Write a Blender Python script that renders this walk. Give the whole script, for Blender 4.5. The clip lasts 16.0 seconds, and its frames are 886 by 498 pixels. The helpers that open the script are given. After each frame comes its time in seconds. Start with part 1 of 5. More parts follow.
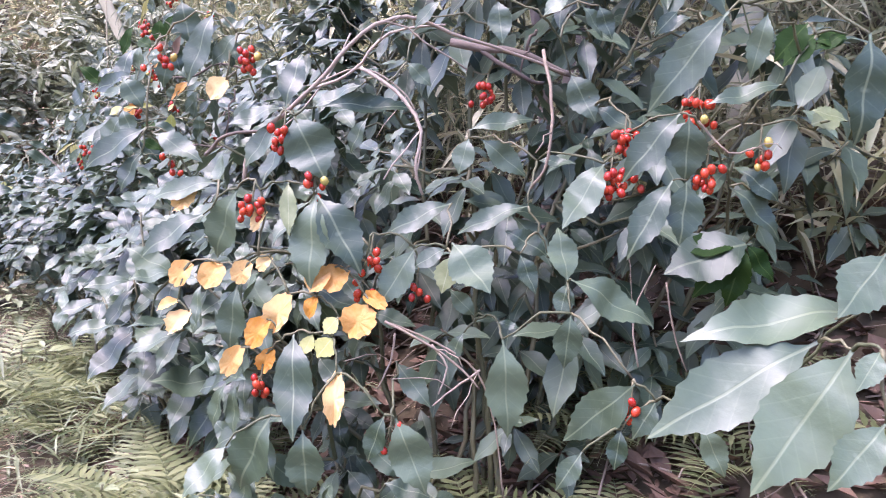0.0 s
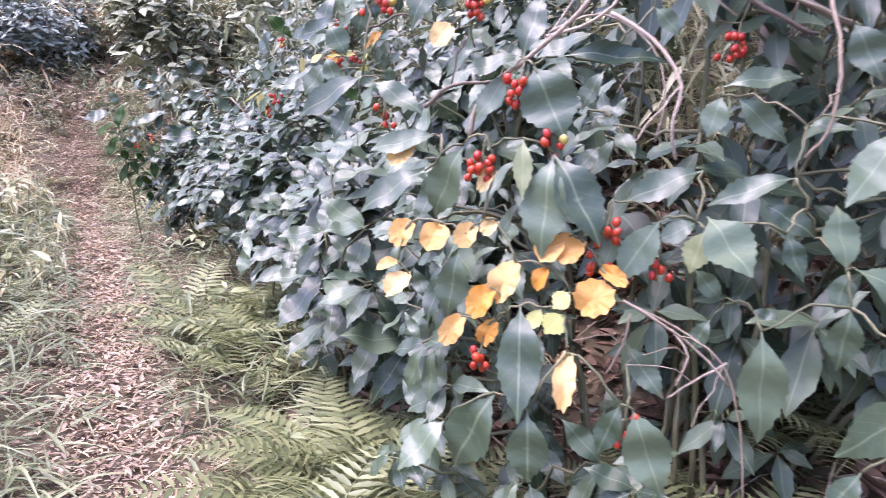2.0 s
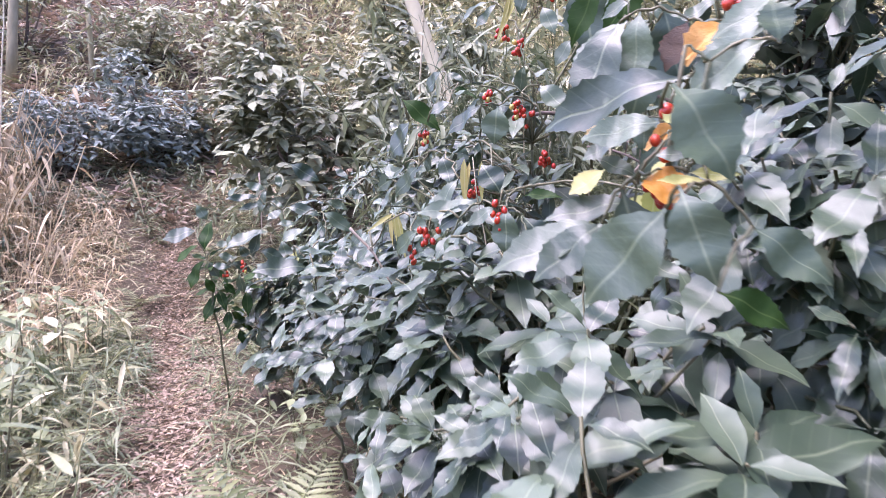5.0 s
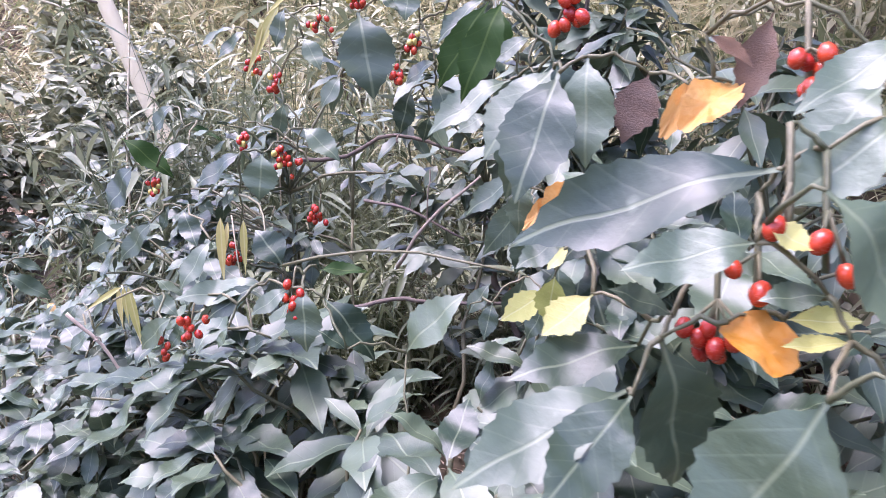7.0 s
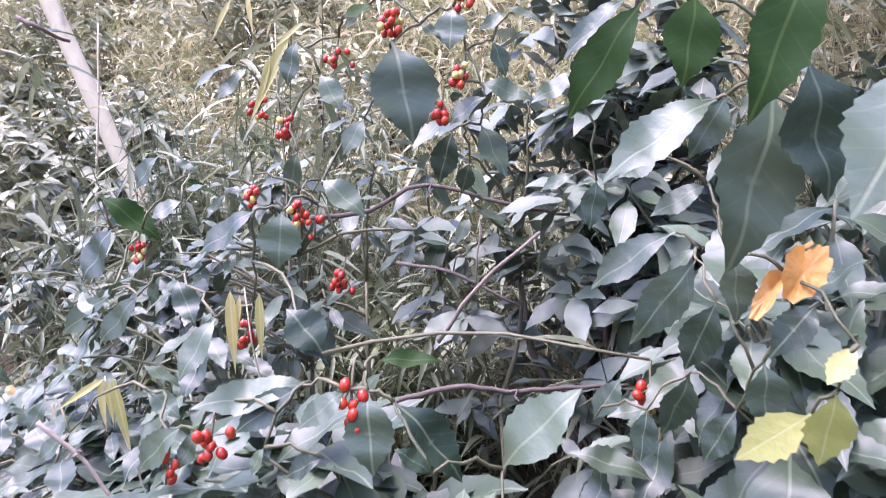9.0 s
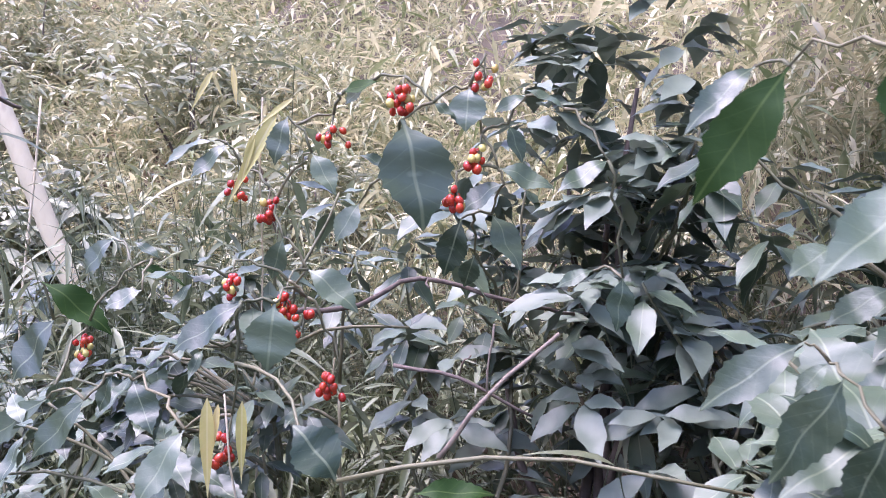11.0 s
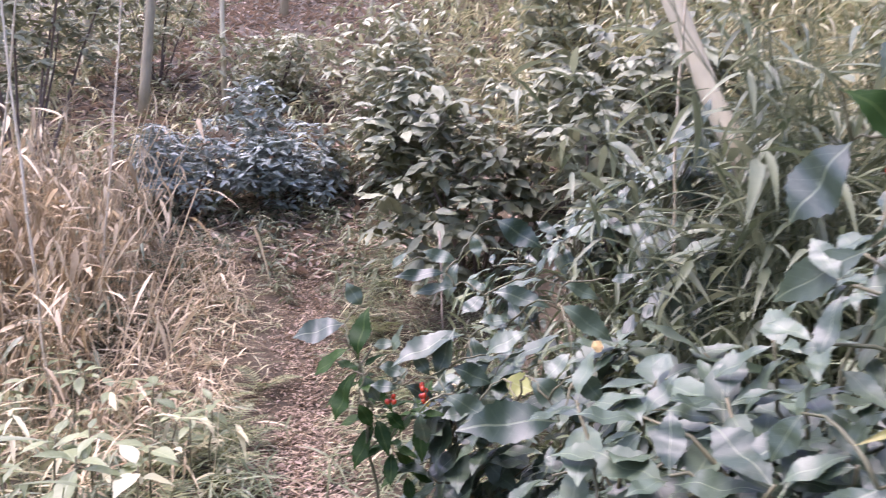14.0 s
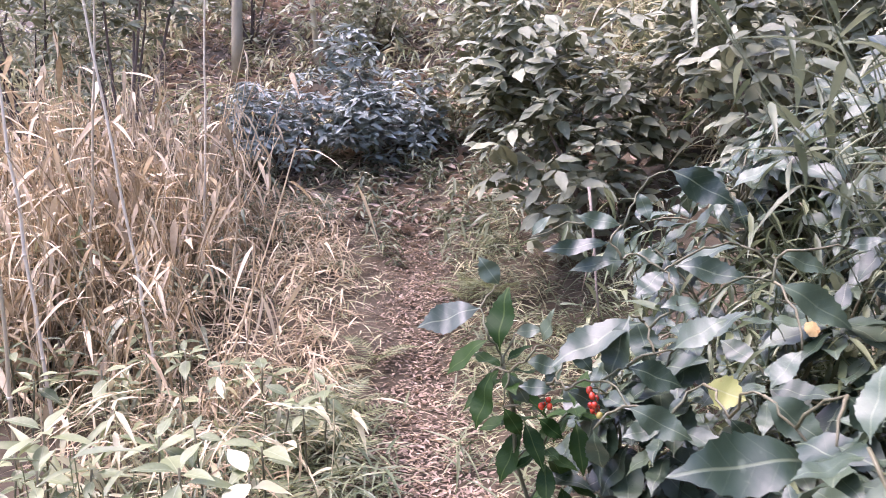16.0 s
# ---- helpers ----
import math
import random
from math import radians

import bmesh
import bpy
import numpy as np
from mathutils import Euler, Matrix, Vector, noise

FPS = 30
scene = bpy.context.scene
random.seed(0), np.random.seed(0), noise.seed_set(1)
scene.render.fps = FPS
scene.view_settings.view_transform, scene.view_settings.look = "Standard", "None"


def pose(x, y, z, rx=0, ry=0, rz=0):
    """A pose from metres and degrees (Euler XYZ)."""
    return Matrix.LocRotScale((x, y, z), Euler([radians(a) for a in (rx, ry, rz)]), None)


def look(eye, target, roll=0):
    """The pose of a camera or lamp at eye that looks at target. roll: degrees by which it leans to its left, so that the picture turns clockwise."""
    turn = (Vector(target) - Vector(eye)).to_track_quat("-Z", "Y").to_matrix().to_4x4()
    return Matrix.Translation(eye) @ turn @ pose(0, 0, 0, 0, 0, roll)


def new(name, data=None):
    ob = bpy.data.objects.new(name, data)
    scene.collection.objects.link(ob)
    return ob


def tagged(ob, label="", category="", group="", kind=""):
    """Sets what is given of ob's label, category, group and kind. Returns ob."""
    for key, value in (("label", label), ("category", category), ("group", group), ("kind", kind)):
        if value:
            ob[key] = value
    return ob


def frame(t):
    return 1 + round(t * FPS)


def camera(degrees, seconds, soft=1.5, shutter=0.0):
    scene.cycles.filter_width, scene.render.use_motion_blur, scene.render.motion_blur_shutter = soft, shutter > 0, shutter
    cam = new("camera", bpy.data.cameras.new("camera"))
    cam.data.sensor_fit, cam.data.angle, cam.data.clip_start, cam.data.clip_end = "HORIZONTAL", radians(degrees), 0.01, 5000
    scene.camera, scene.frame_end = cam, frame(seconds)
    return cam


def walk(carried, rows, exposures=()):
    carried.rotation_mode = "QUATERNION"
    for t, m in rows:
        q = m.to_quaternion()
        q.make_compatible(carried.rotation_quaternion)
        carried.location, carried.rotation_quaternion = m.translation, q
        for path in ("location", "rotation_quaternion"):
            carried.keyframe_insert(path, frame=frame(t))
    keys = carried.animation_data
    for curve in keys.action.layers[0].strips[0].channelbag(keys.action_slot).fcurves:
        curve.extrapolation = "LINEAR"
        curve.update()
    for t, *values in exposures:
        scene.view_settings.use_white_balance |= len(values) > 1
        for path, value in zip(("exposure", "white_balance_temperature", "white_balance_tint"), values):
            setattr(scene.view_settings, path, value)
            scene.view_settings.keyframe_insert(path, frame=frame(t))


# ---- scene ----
cam = camera(60.9, 16.0, soft=0.85, shutter=0.4)
PATH = [
    (0, (0.348, -1.547, 1.303), (1.219, 0.231, 1.018), 2.0),
    (0.5, (0.355, -1.539, 1.304), (1.139, 0.272, 0.977), 2.1),
    (1, (0.349, -1.501, 1.303), (1.04, 0.34, 0.938), 2.1),
    (1.5, (0.312, -1.436, 1.298), (0.916, 0.429, 0.902), 2.8),
    (2, (0.239, -1.358, 1.288), (0.764, 0.527, 0.878), 3.6),
    (2.5, (0.211, -1.242, 1.27), (0.622, 0.674, 0.869), 4.4),
    (3, (0.227, -1.085, 1.273), (0.495, 0.86, 0.892), 4.0),
    (3.2, (0.237, -1.015, 1.284), (0.453, 0.937, 0.91), 3.3),
    (5.3, (0.203, 0.325, 1.379), (0.464, 2.3, 1.202), 2.5),
    (5.5, (0.201, 0.373, 1.39), (0.584, 2.329, 1.228), 3.0),
    (6, (0.181, 0.478, 1.394), (0.888, 2.346, 1.294), 3.0),
    (6.5, (0.134, 0.53, 1.414), (1.071, 2.295, 1.334), 2.6),
    (7, (0.122, 0.591, 1.429), (1.094, 2.338, 1.343), 1.8),
    (7.5, (0.1, 0.683, 1.421), (1.085, 2.422, 1.351), 1.7),
    (8, (0.093, 0.78, 1.421), (1.093, 2.511, 1.372), 1.5),
    (8.5, (0.098, 0.877, 1.441), (1.117, 2.598, 1.422), 0.6),
    (9, (0.112, 0.961, 1.458), (1.164, 2.662, 1.504), 0.2),
    (9.2, (0.133, 0.992, 1.454), (1.185, 2.691, 1.543), 0.2),
    (11.3, (0.054, 1.235, 1.476), (1.252, 2.808, 1.78), 1.1),
    (11.5, (0.035, 1.268, 1.469), (1.195, 2.869, 1.771), 1.5),
    (12, (-0.009, 1.352, 1.457), (0.946, 3.089, 1.721), 1.9),
    (12.5, (-0.055, 1.436, 1.439), (0.635, 3.302, 1.639), 2.4),
    (13, (-0.089, 1.551, 1.44), (0.307, 3.509, 1.534), 2.9),
    (13.5, (-0.138, 1.668, 1.429), (-0.014, 3.664, 1.418), 3.4),
    (14, (-0.201, 1.82, 1.413), (-0.276, 3.815, 1.299), 2.9),
    (14.5, (-0.267, 1.933, 1.437), (-0.453, 3.915, 1.252), 1.8),
    (15, (-0.319, 2.058, 1.429), (-0.556, 4.033, 1.22), 1.1),
    (15.5, (-0.351, 2.183, 1.416), (-0.637, 4.15, 1.187), 0.6),
    (16, (-0.382, 2.311, 1.432), (-0.706, 4.267, 1.17), -0.3),
]
walk(cam, [(t, look(eye, target, roll)) for t, eye, target, roll in PATH], [(0.0, 2.45, 5800, 38), (2.0, 2.47, 5800, 38), (5.0, 2.35, 5750, 39), (9.0, 2.5, 5650, 42), (11.3, 2.3, 5600, 40), (12.3, 2.05, 5750, 37), (16.0, 2.28, 5950, 39)])

# ---- light ----
world = bpy.data.worlds.new("sky")
scene.world = world
world.use_nodes = True
wn = world.node_tree.nodes
sky = wn.new("ShaderNodeTexSky")
sky.sky_type = "NISHITA"
sky.sun_disc = False
sky.sun_elevation, sky.sun_rotation = radians(66), radians(-70)
sky.air_density, sky.dust_density, sky.ozone_density = 1.0, 3.0, 1.0
wn["Background"].inputs[1].default_value = 0.15
world.node_tree.links.new(sky.outputs[0], wn["Background"].inputs[0])
sun = new("sun", bpy.data.lights.new("sun", "SUN"))
sun.data.energy, sun.data.angle, sun.data.color = 1.05, radians(32), (1.0, 0.95, 0.88)
sun.matrix_world = look((-3.6, 2.6, 9), (0, 4, 0))


# ---- materials ----
def material(name, low, high, rough=0.6, scale=30.0, bump=0.1, grain=0.0, through_light=0.0, spot=None, spec=0.5, coat=0.0, stretch=None, vein=None):
    """Colours from low to high: by piece, by large patches and by fine grain. through_light: the share of light that a thin leaf lets pass."""
    m = bpy.data.materials.new(name)
    m.use_nodes = True
    nt = m.node_tree
    n, link = nt.nodes, nt.links.new
    b = n["Principled BSDF"]
    geo, info, co = n.new("ShaderNodeNewGeometry"), n.new("ShaderNodeObjectInfo"), n.new("ShaderNodeTexCoord")
    vec = co.outputs["Object"]
    if stretch:
        mp = n.new("ShaderNodeMapping")
        mp.inputs["Scale"].default_value = stretch
        link(vec, mp.inputs[0])
        vec = mp.outputs[0]
    big, fine = n.new("ShaderNodeTexNoise"), n.new("ShaderNodeTexNoise")
    for tex, s, d in ((big, scale * 0.12, 3.0), (fine, scale, 6.0)):
        tex.inputs["Scale"].default_value, tex.inputs["Detail"].default_value = s, d
        link(vec, tex.inputs["Vector"])

    def math_node(op, a, c):
        k = n.new("ShaderNodeMath")
        k.operation = op
        for socket, v in zip(k.inputs, (a, c)):
            if isinstance(v, (int, float)):
                socket.default_value = v
            else:
                link(v, socket)
        return k.outputs[0]

    piece = math_node("FRACT", math_node("ADD", geo.outputs["Random Per Island"], info.outputs["Random"]), 0.0)
    mixed = math_node("ADD", math_node("MULTIPLY", piece, 0.5), math_node("MULTIPLY", big.outputs["Fac"], 0.35))
    mixed = math_node("ADD", mixed, math_node("MULTIPLY", fine.outputs["Fac"], 0.25 + grain))
    ramp = n.new("ShaderNodeValToRGB")
    e = ramp.color_ramp.elements
    e[0].position, e[0].color = 0.25, (*low, 1)
    e[1].position, e[1].color = 0.85, (*high, 1)
    link(mixed, ramp.inputs[0])
    colour = ramp.outputs[0]
    if spot:
        sp = n.new("ShaderNodeTexNoise")
        sp.inputs["Scale"].default_value, sp.inputs["Detail"].default_value = scale * 0.5, 4.0
        link(vec, sp.inputs["Vector"])
        r2 = n.new("ShaderNodeValToRGB")
        r2.color_ramp.elements[0].position, r2.color_ramp.elements[1].position = 0.60, 0.70
        link(sp.outputs["Fac"], r2.inputs[0])
        mx = n.new("ShaderNodeMix")
        mx.data_type = "RGBA"
        link(math_node("MULTIPLY", r2.outputs[0], 0.7), mx.inputs[0])
        link(colour, mx.inputs[6])
        mx.inputs[7].default_value = (*spot, 1)
        colour = mx.outputs[2]
    if vein:
        uv, xyz = n.new("ShaderNodeUVMap"), n.new("ShaderNodeSeparateXYZ")
        link(uv.outputs[0], xyz.inputs[0])
        side = math_node("ABSOLUTE", xyz.outputs[0], 0.0)

        def band(value, a, c):
            k = n.new("ShaderNodeMapRange")
            k.interpolation_type = "SMOOTHSTEP"
            k.inputs["From Min"].default_value, k.inputs["From Max"].default_value = a, c
            k.inputs["To Min"].default_value, k.inputs["To Max"].default_value = 1.0, 0.0
            link(value, k.inputs["Value"])
            return k.outputs[0]

        ribs = math_node("FRACT", math_node("MULTIPLY", math_node("SUBTRACT", xyz.outputs[1], math_node("MULTIPLY", side, 1.1)), 7.0), 0.0)
        veins = math_node("MAXIMUM", math_node("MULTIPLY", band(side, 0.004, 0.013), 0.42), math_node("MULTIPLY", band(ribs, 0.0, 0.14), 0.08))
        mv = n.new("ShaderNodeMix")
        mv.data_type = "RGBA"
        link(veins, mv.inputs[0])
        link(colour, mv.inputs[6])
        mv.inputs[7].default_value = (*vein, 1)
        colour = mv.outputs[2]
    link(colour, b.inputs["Base Color"])
    b.inputs["Roughness"].default_value = rough
    b.inputs["Specular IOR Level"].default_value = spec
    b.inputs["Coat Weight"].default_value = coat
    b.inputs["Coat Roughness"].default_value = 0.38
    rr = n.new("ShaderNodeMapRange")
    rr.inputs["To Min"].default_value, rr.inputs["To Max"].default_value = max(0.05, rough - 0.12), min(1.0, rough + 0.12)
    link(big.outputs["Fac"], rr.inputs["Value"])
    link(rr.outputs[0], b.inputs["Roughness"])
    bp = n.new("ShaderNodeBump")
    bp.inputs["Strength"].default_value, bp.inputs["Distance"].default_value = bump, 0.01
    relief = fine.outputs["Fac"]
    if vein:
        relief = math_node("SUBTRACT", relief, math_node("MULTIPLY", veins, 0.8))
    link(relief, bp.inputs["Height"])
    link(bp.outputs[0], b.inputs["Normal"])
    if through_light:
        tr, add = n.new("ShaderNodeBsdfTranslucent"), n.new("ShaderNodeMixShader")
        link(colour, tr.inputs["Color"])
        add.inputs[0].default_value = through_light
        link(b.outputs[0], add.inputs[1])
        link(tr.outputs[0], add.inputs[2])
        link(add.outputs[0], n["Material Output"].inputs["Surface"])
    return m


# the pale spot colour paints blotchy sky reflections onto the aucuba leaves
M_AUCUBA = material("aucuba_leaf", (0.013, 0.032, 0.013), (0.105, 0.145, 0.08), 0.49, 7, 0.16, 0, 0.1, (0.16, 0.195, 0.13), 0.5, 0.3, vein=(0.24, 0.28, 0.16))
M_GLOSS = material("young_leaf", (0.012, 0.034, 0.006), (0.03, 0.062, 0.013), 0.55, 10, 0.08, 0, 0.15, spec=0.12, vein=(0.1, 0.14, 0.04))
M_YELLOW = material("yellow_leaf", (0.6, 0.24, 0.012), (0.84, 0.64, 0.3), 0.55, 8, 0.25, 0, 0.3, (0.5, 0.2, 0.04))
M_PALE = material("pale_leaf", (0.3, 0.32, 0.07), (0.48, 0.47, 0.17), 0.5, 8, 0.15, 0, 0.3, (0.3, 0.2, 0.06), vein=(0.55, 0.55, 0.3))
M_SHRUB = material("small_leaf", (0.19, 0.21, 0.11), (0.46, 0.45, 0.28), 0.45, 30, 0.1, 0, 0.25)
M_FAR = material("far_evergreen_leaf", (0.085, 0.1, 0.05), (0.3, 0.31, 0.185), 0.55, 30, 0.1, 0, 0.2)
# aucuba leaf painted lighter, so the tree-shaded bank shrub looks lit
M_BANK = material("lit_bank_leaf", (0.045, 0.068, 0.042), (0.2, 0.24, 0.17), 0.45, 30, 0.1, 0, 0.15)
M_BLUE = material("dark_leaf", (0.15, 0.185, 0.15), (0.36, 0.4, 0.33), 0.4, 30, 0.1, 0, 0.2)
M_GRASS = material("bamboo_grass_leaf", (0.13, 0.17, 0.055), (0.68, 0.61, 0.38), 0.45, 30, 0.1, 0, 0.3)
M_DULL = material("dull_bamboo_leaf", (0.065, 0.09, 0.04), (0.29, 0.31, 0.18), 0.45, 30, 0.1, 0, 0.3)
M_GREEN = material("green_blade", (0.075, 0.105, 0.04), (0.26, 0.28, 0.145), 0.42, 30, 0.1, 0, 0.25)
M_STRAW = material("dry_straw", (0.22, 0.155, 0.07), (0.78, 0.64, 0.41), 0.6, 40, 0.15, 0, 0.25)
M_FERN = material("fern_frond", (0.075, 0.1, 0.032), (0.3, 0.315, 0.145), 0.5, 12, 0.1, 0, 0.3)
M_RED = material("red_berry", (0.3, 0.015, 0.01), (0.52, 0.06, 0.018), 0.25, 60, 0.03)
M_UNRIPE = material("green_berry", (0.45, 0.3, 0.06), (0.5, 0.42, 0.12), 0.25, 60, 0.03)
M_TWIG = material("green_twig", (0.07, 0.08, 0.035), (0.17, 0.15, 0.08), 0.6, 60, 0.3)
M_VINE = material("vine_bark", (0.2, 0.15, 0.1), (0.38, 0.31, 0.24), 0.8, 80, 0.4)
M_BARK = material("pale_bark", (0.2, 0.17, 0.1), (0.47, 0.42, 0.28), 0.8, 22, 0.6, 0.1, 0, (0.2, 0.16, 0.12), stretch=(1, 1, 0.35))
M_DARKBARK = material("dark_bark", (0.06, 0.045, 0.035), (0.17, 0.13, 0.1), 0.85, 40, 0.6)
M_CULM = material("dry_culm", (0.4, 0.33, 0.2), (0.72, 0.64, 0.48), 0.5, 40, 0.1)
M_SOIL = material("forest_soil", (0.032, 0.024, 0.012), (0.115, 0.086, 0.047), 0.95, 22, 0.7, 0.15)
M_LITTER = material("fallen_leaf", (0.21, 0.15, 0.1), (0.5, 0.385, 0.28), 0.75, 50, 0.3, 0, 0.1)


# ---- mesh helpers ----
def mesh_of(name, verts, faces, mat, smooth=True):
    me = bpy.data.meshes.new(name)
    me.from_pydata([tuple(v) for v in verts], [], [tuple(f) for f in faces])
    me.polygons.foreach_set("use_smooth", [smooth] * len(me.polygons))
    me.materials.append(mat)
    flat = np.array([i for f in faces for i in f])
    me.uv_layers.new(name="leaf").data.foreach_set("uv", np.array([(v[0], v[1]) for v in verts])[flat].ravel())
    me.update()
    return me


def blade(rows, width, teeth=0.0, fold=0.12, droop=0.15, widest=0.45, curl=0.0, stalk=0.0):
    """A leaf of length 1 along y: left edge, midrib and right edge in rows."""
    v, f = [], []
    for i in range(rows + 1):
        s = i / rows
        w = width * 0.5 * (math.sin(math.pi * s ** (math.log(0.5) / math.log(widest))) ** (0.9 if s < widest else 1.2) if 0 < s < 1 else 0.03)
        if teeth and 0.25 < s < 1:
            w *= 1 + teeth if i % 2 else 1 - 0.6 * teeth
        y = stalk + (1 - stalk) * s
        z = -droop * s * s
        for k in (-1, 0, 1):
            lift = fold * w * 2 * abs(k) + curl * w * math.sin(s * 9 + k)
            back = -0.02 * abs(k) if teeth and i % 2 == 0 else 0
            v.append((k * w, y + back, z + lift))
        if i:
            a = 3 * (i - 1)
            f += [(a, a + 1, a + 4, a + 3), (a + 1, a + 2, a + 5, a + 4)]
    if stalk:
        n = len(v)
        v += [(-0.012, 0, 0.0), (0.012, 0, 0.0), (0.012, stalk + 0.02, 0.0), (-0.012, stalk + 0.02, 0.0)]
        f.append((n, n + 1, n + 2, n + 3))
    return np.array(v), f


def lobed(lobes, seed):
    """An ovate autumn leaf with a wavy, coarsely lobed edge, cupped round its midrib."""
    rng = np.random.RandomState(seed)
    n = lobes * 8
    v, f = [(0, 0.45, 0.05)], []
    wave = rng.uniform(-0.02, 0.02, n)
    for ring in (0.55, 1.0):
        for i in range(n):
            a = -math.pi / 2 + 2 * math.pi * i / n
            r = 0.46 * (1 - 0.1 * math.sin(a)) + ring * (0.028 * math.cos(lobes * 2 * a + seed) + wave[i])
            x, y = ring * r * math.cos(a), ring * r * math.sin(a)
            v.append((x * 0.85, 0.47 + y, 0.35 * abs(x) - 0.35 * y * y + 0.05 * ring * math.sin(3 * a + seed) + ring * 2 * wave[i]))
    f = [(0, 1 + i, 1 + (i + 1) % n) for i in range(n)]
    f += [(1 + i, 1 + n + i, 1 + n + (i + 1) % n, 1 + (i + 1) % n) for i in range(n)]
    return np.array(v), f


def scatter(name, template, mats, mat, parent=None, label=""):
    """Many copies of one template, joined in one mesh."""
    tv, tf = template
    mats = np.asarray(mats)
    v = np.einsum("nij,kj->nki", mats[:, :3, :3], tv) + mats[:, None, :3, 3]
    k, n = len(tv), len(mats)
    flat = np.concatenate([np.array(f) for f in tf])
    sizes = np.array([len(f) for f in tf])
    me = bpy.data.meshes.new(name)
    me.vertices.add(k * n)
    me.vertices.foreach_set("co", v.ravel())
    me.loops.add(len(flat) * n)
    me.loops.foreach_set("vertex_index", (flat[None] + k * np.arange(n)[:, None]).ravel().astype(np.int32))
    total = np.tile(sizes, n)
    me.polygons.add(len(total))
    me.polygons.foreach_set("loop_start", np.concatenate([[0], np.cumsum(total)[:-1]]).astype(np.int32))
    me.polygons.foreach_set("use_smooth", np.ones(len(total), bool))
    me.materials.append(mat)
    me.uv_layers.new(name="leaf").data.foreach_set("uv", np.tile(np.asarray(tv)[flat, :2], (n, 1)).ravel())
    me.update(calc_edges=True)
    ob = new(name, me)
    ob.parent = parent
    return tagged(ob, label)


def tube(points, radii, sides=6):
    points = [Vector(p) for p in points]
    v, f = [], []
    for i, p in enumerate(points):
        d = (points[min(i + 1, len(points) - 1)] - points[max(i - 1, 0)]).normalized()
        a = d.orthogonal().normalized() if i == 0 else (a - d * a.dot(d)).normalized()
        c = d.cross(a)
        r = radii[i] if hasattr(radii, "__len__") else radii
        for k in range(sides):
            t = 2 * math.pi * k / sides
            v.append(p + (a * math.cos(t) + c * math.sin(t)) * r)
        if i:
            o = sides * (i - 1)
            f += [(o + k, o + (k + 1) % sides, o + sides + (k + 1) % sides, o + sides + k) for k in range(sides)]
    f.append(tuple(range(sides - 1, -1, -1)))
    f.append(tuple(range(len(v) - sides, len(v))))
    return v, f


def tubes(name, lines, mat, parent=None, label="", sides=5):
    V, F = [], []
    for pts, rad in lines:
        v, f = tube(pts, rad, sides)
        o = len(V)
        V += v
        F += [tuple(i + o for i in q) for q in f]
    ob = new(name, mesh_of(name, V, F, mat))
    ob.parent = parent
    return tagged(ob, label)


def bend(a, b, sag, n=6, rng=None, wobble=0.0):
    """Points from a to b that bow by sag upwards in the middle."""
    a, b = Vector(a), Vector(b)
    out = []
    for i in range(n + 1):
        s = i / n
        p = a.lerp(b, s) + Vector((0, 0, sag * 4 * s * (1 - s)))
        if rng is not None and 0 < i < n:
            p += Vector(rng.uniform(-wobble, wobble, 3))
        out.append(p)
    return out


def leaf_pose(at, way, up, length, width=1.0):
    """A matrix that lays a unit leaf from the place at along way, its face towards up."""
    y = np.array(way, float)
    y /= np.linalg.norm(y)
    z = np.array(up, float)
    z = z - y * z.dot(y)
    z /= max(np.linalg.norm(z), 1e-6)
    x = np.cross(y, z)
    m = np.eye(4)
    m[:3, 0], m[:3, 1], m[:3, 2], m[:3, 3] = x * length * width, y * length, z * length, at
    return m


def whorl(at, axis, count, length, rng, droop=0.5, spread=1.0):
    """The leaves at a shoot's end, round its axis, hanging by droop."""
    ax = Vector(axis).normalized()
    u = ax.orthogonal().normalized()
    w = ax.cross(u)
    out, turn = [], rng.uniform(0, 6.28)
    for i in range(count):
        a = turn + i * 2.4 + rng.uniform(-0.3, 0.3)
        s = i / max(1, count - 1)
        o = u * math.cos(a) + w * math.sin(a)
        d = o * spread + ax * (0.75 - 0.75 * s + rng.uniform(-0.15, 0.2)) + Vector((0, 0, -droop * (0.4 + 0.8 * s) * rng.uniform(0.7, 1.3)))
        n = ax * 0.8 + Vector((-0.2, -0.15, 0.75)) + Vector(rng.uniform(-0.25, 0.25, 3))
        ell = length * rng.uniform(0.65, 1.15) * (0.7 + 0.3 * min(1, 2 * s))
        p = Vector(at) - ax * (0.05 * s) + o * 0.006
        out.append(leaf_pose(p, d, n, ell, rng.uniform(0.85, 1.15)))
    return out


# ---- leaf templates ----
T_AUCUBA = [blade(18, 0.41, 0.06, 0.10, 0.18, 0.50, 0.20, 0.07), blade(18, 0.35, 0.07, 0.18, 0.30, 0.52, 0.28, 0.07), blade(18, 0.47, 0.055, 0.05, 0.10, 0.48, 0.24, 0.06)]
T_AUCUBA_FAR = blade(8, 0.40, 0.06, 0.14, 0.22, 0.5, 0.2)
T_SMALL = blade(3, 0.36, 0.0, 0.2, 0.15, 0.45)
T_BAMBOO = blade(5, 0.13, 0.0, 0.2, 0.35, 0.3)
T_NARROW = blade(4, 0.055, 0.0, 0.2, 0.45, 0.3)
T_LITTER = blade(3, 0.42, 0.0, 0.35, -0.25, 0.5)
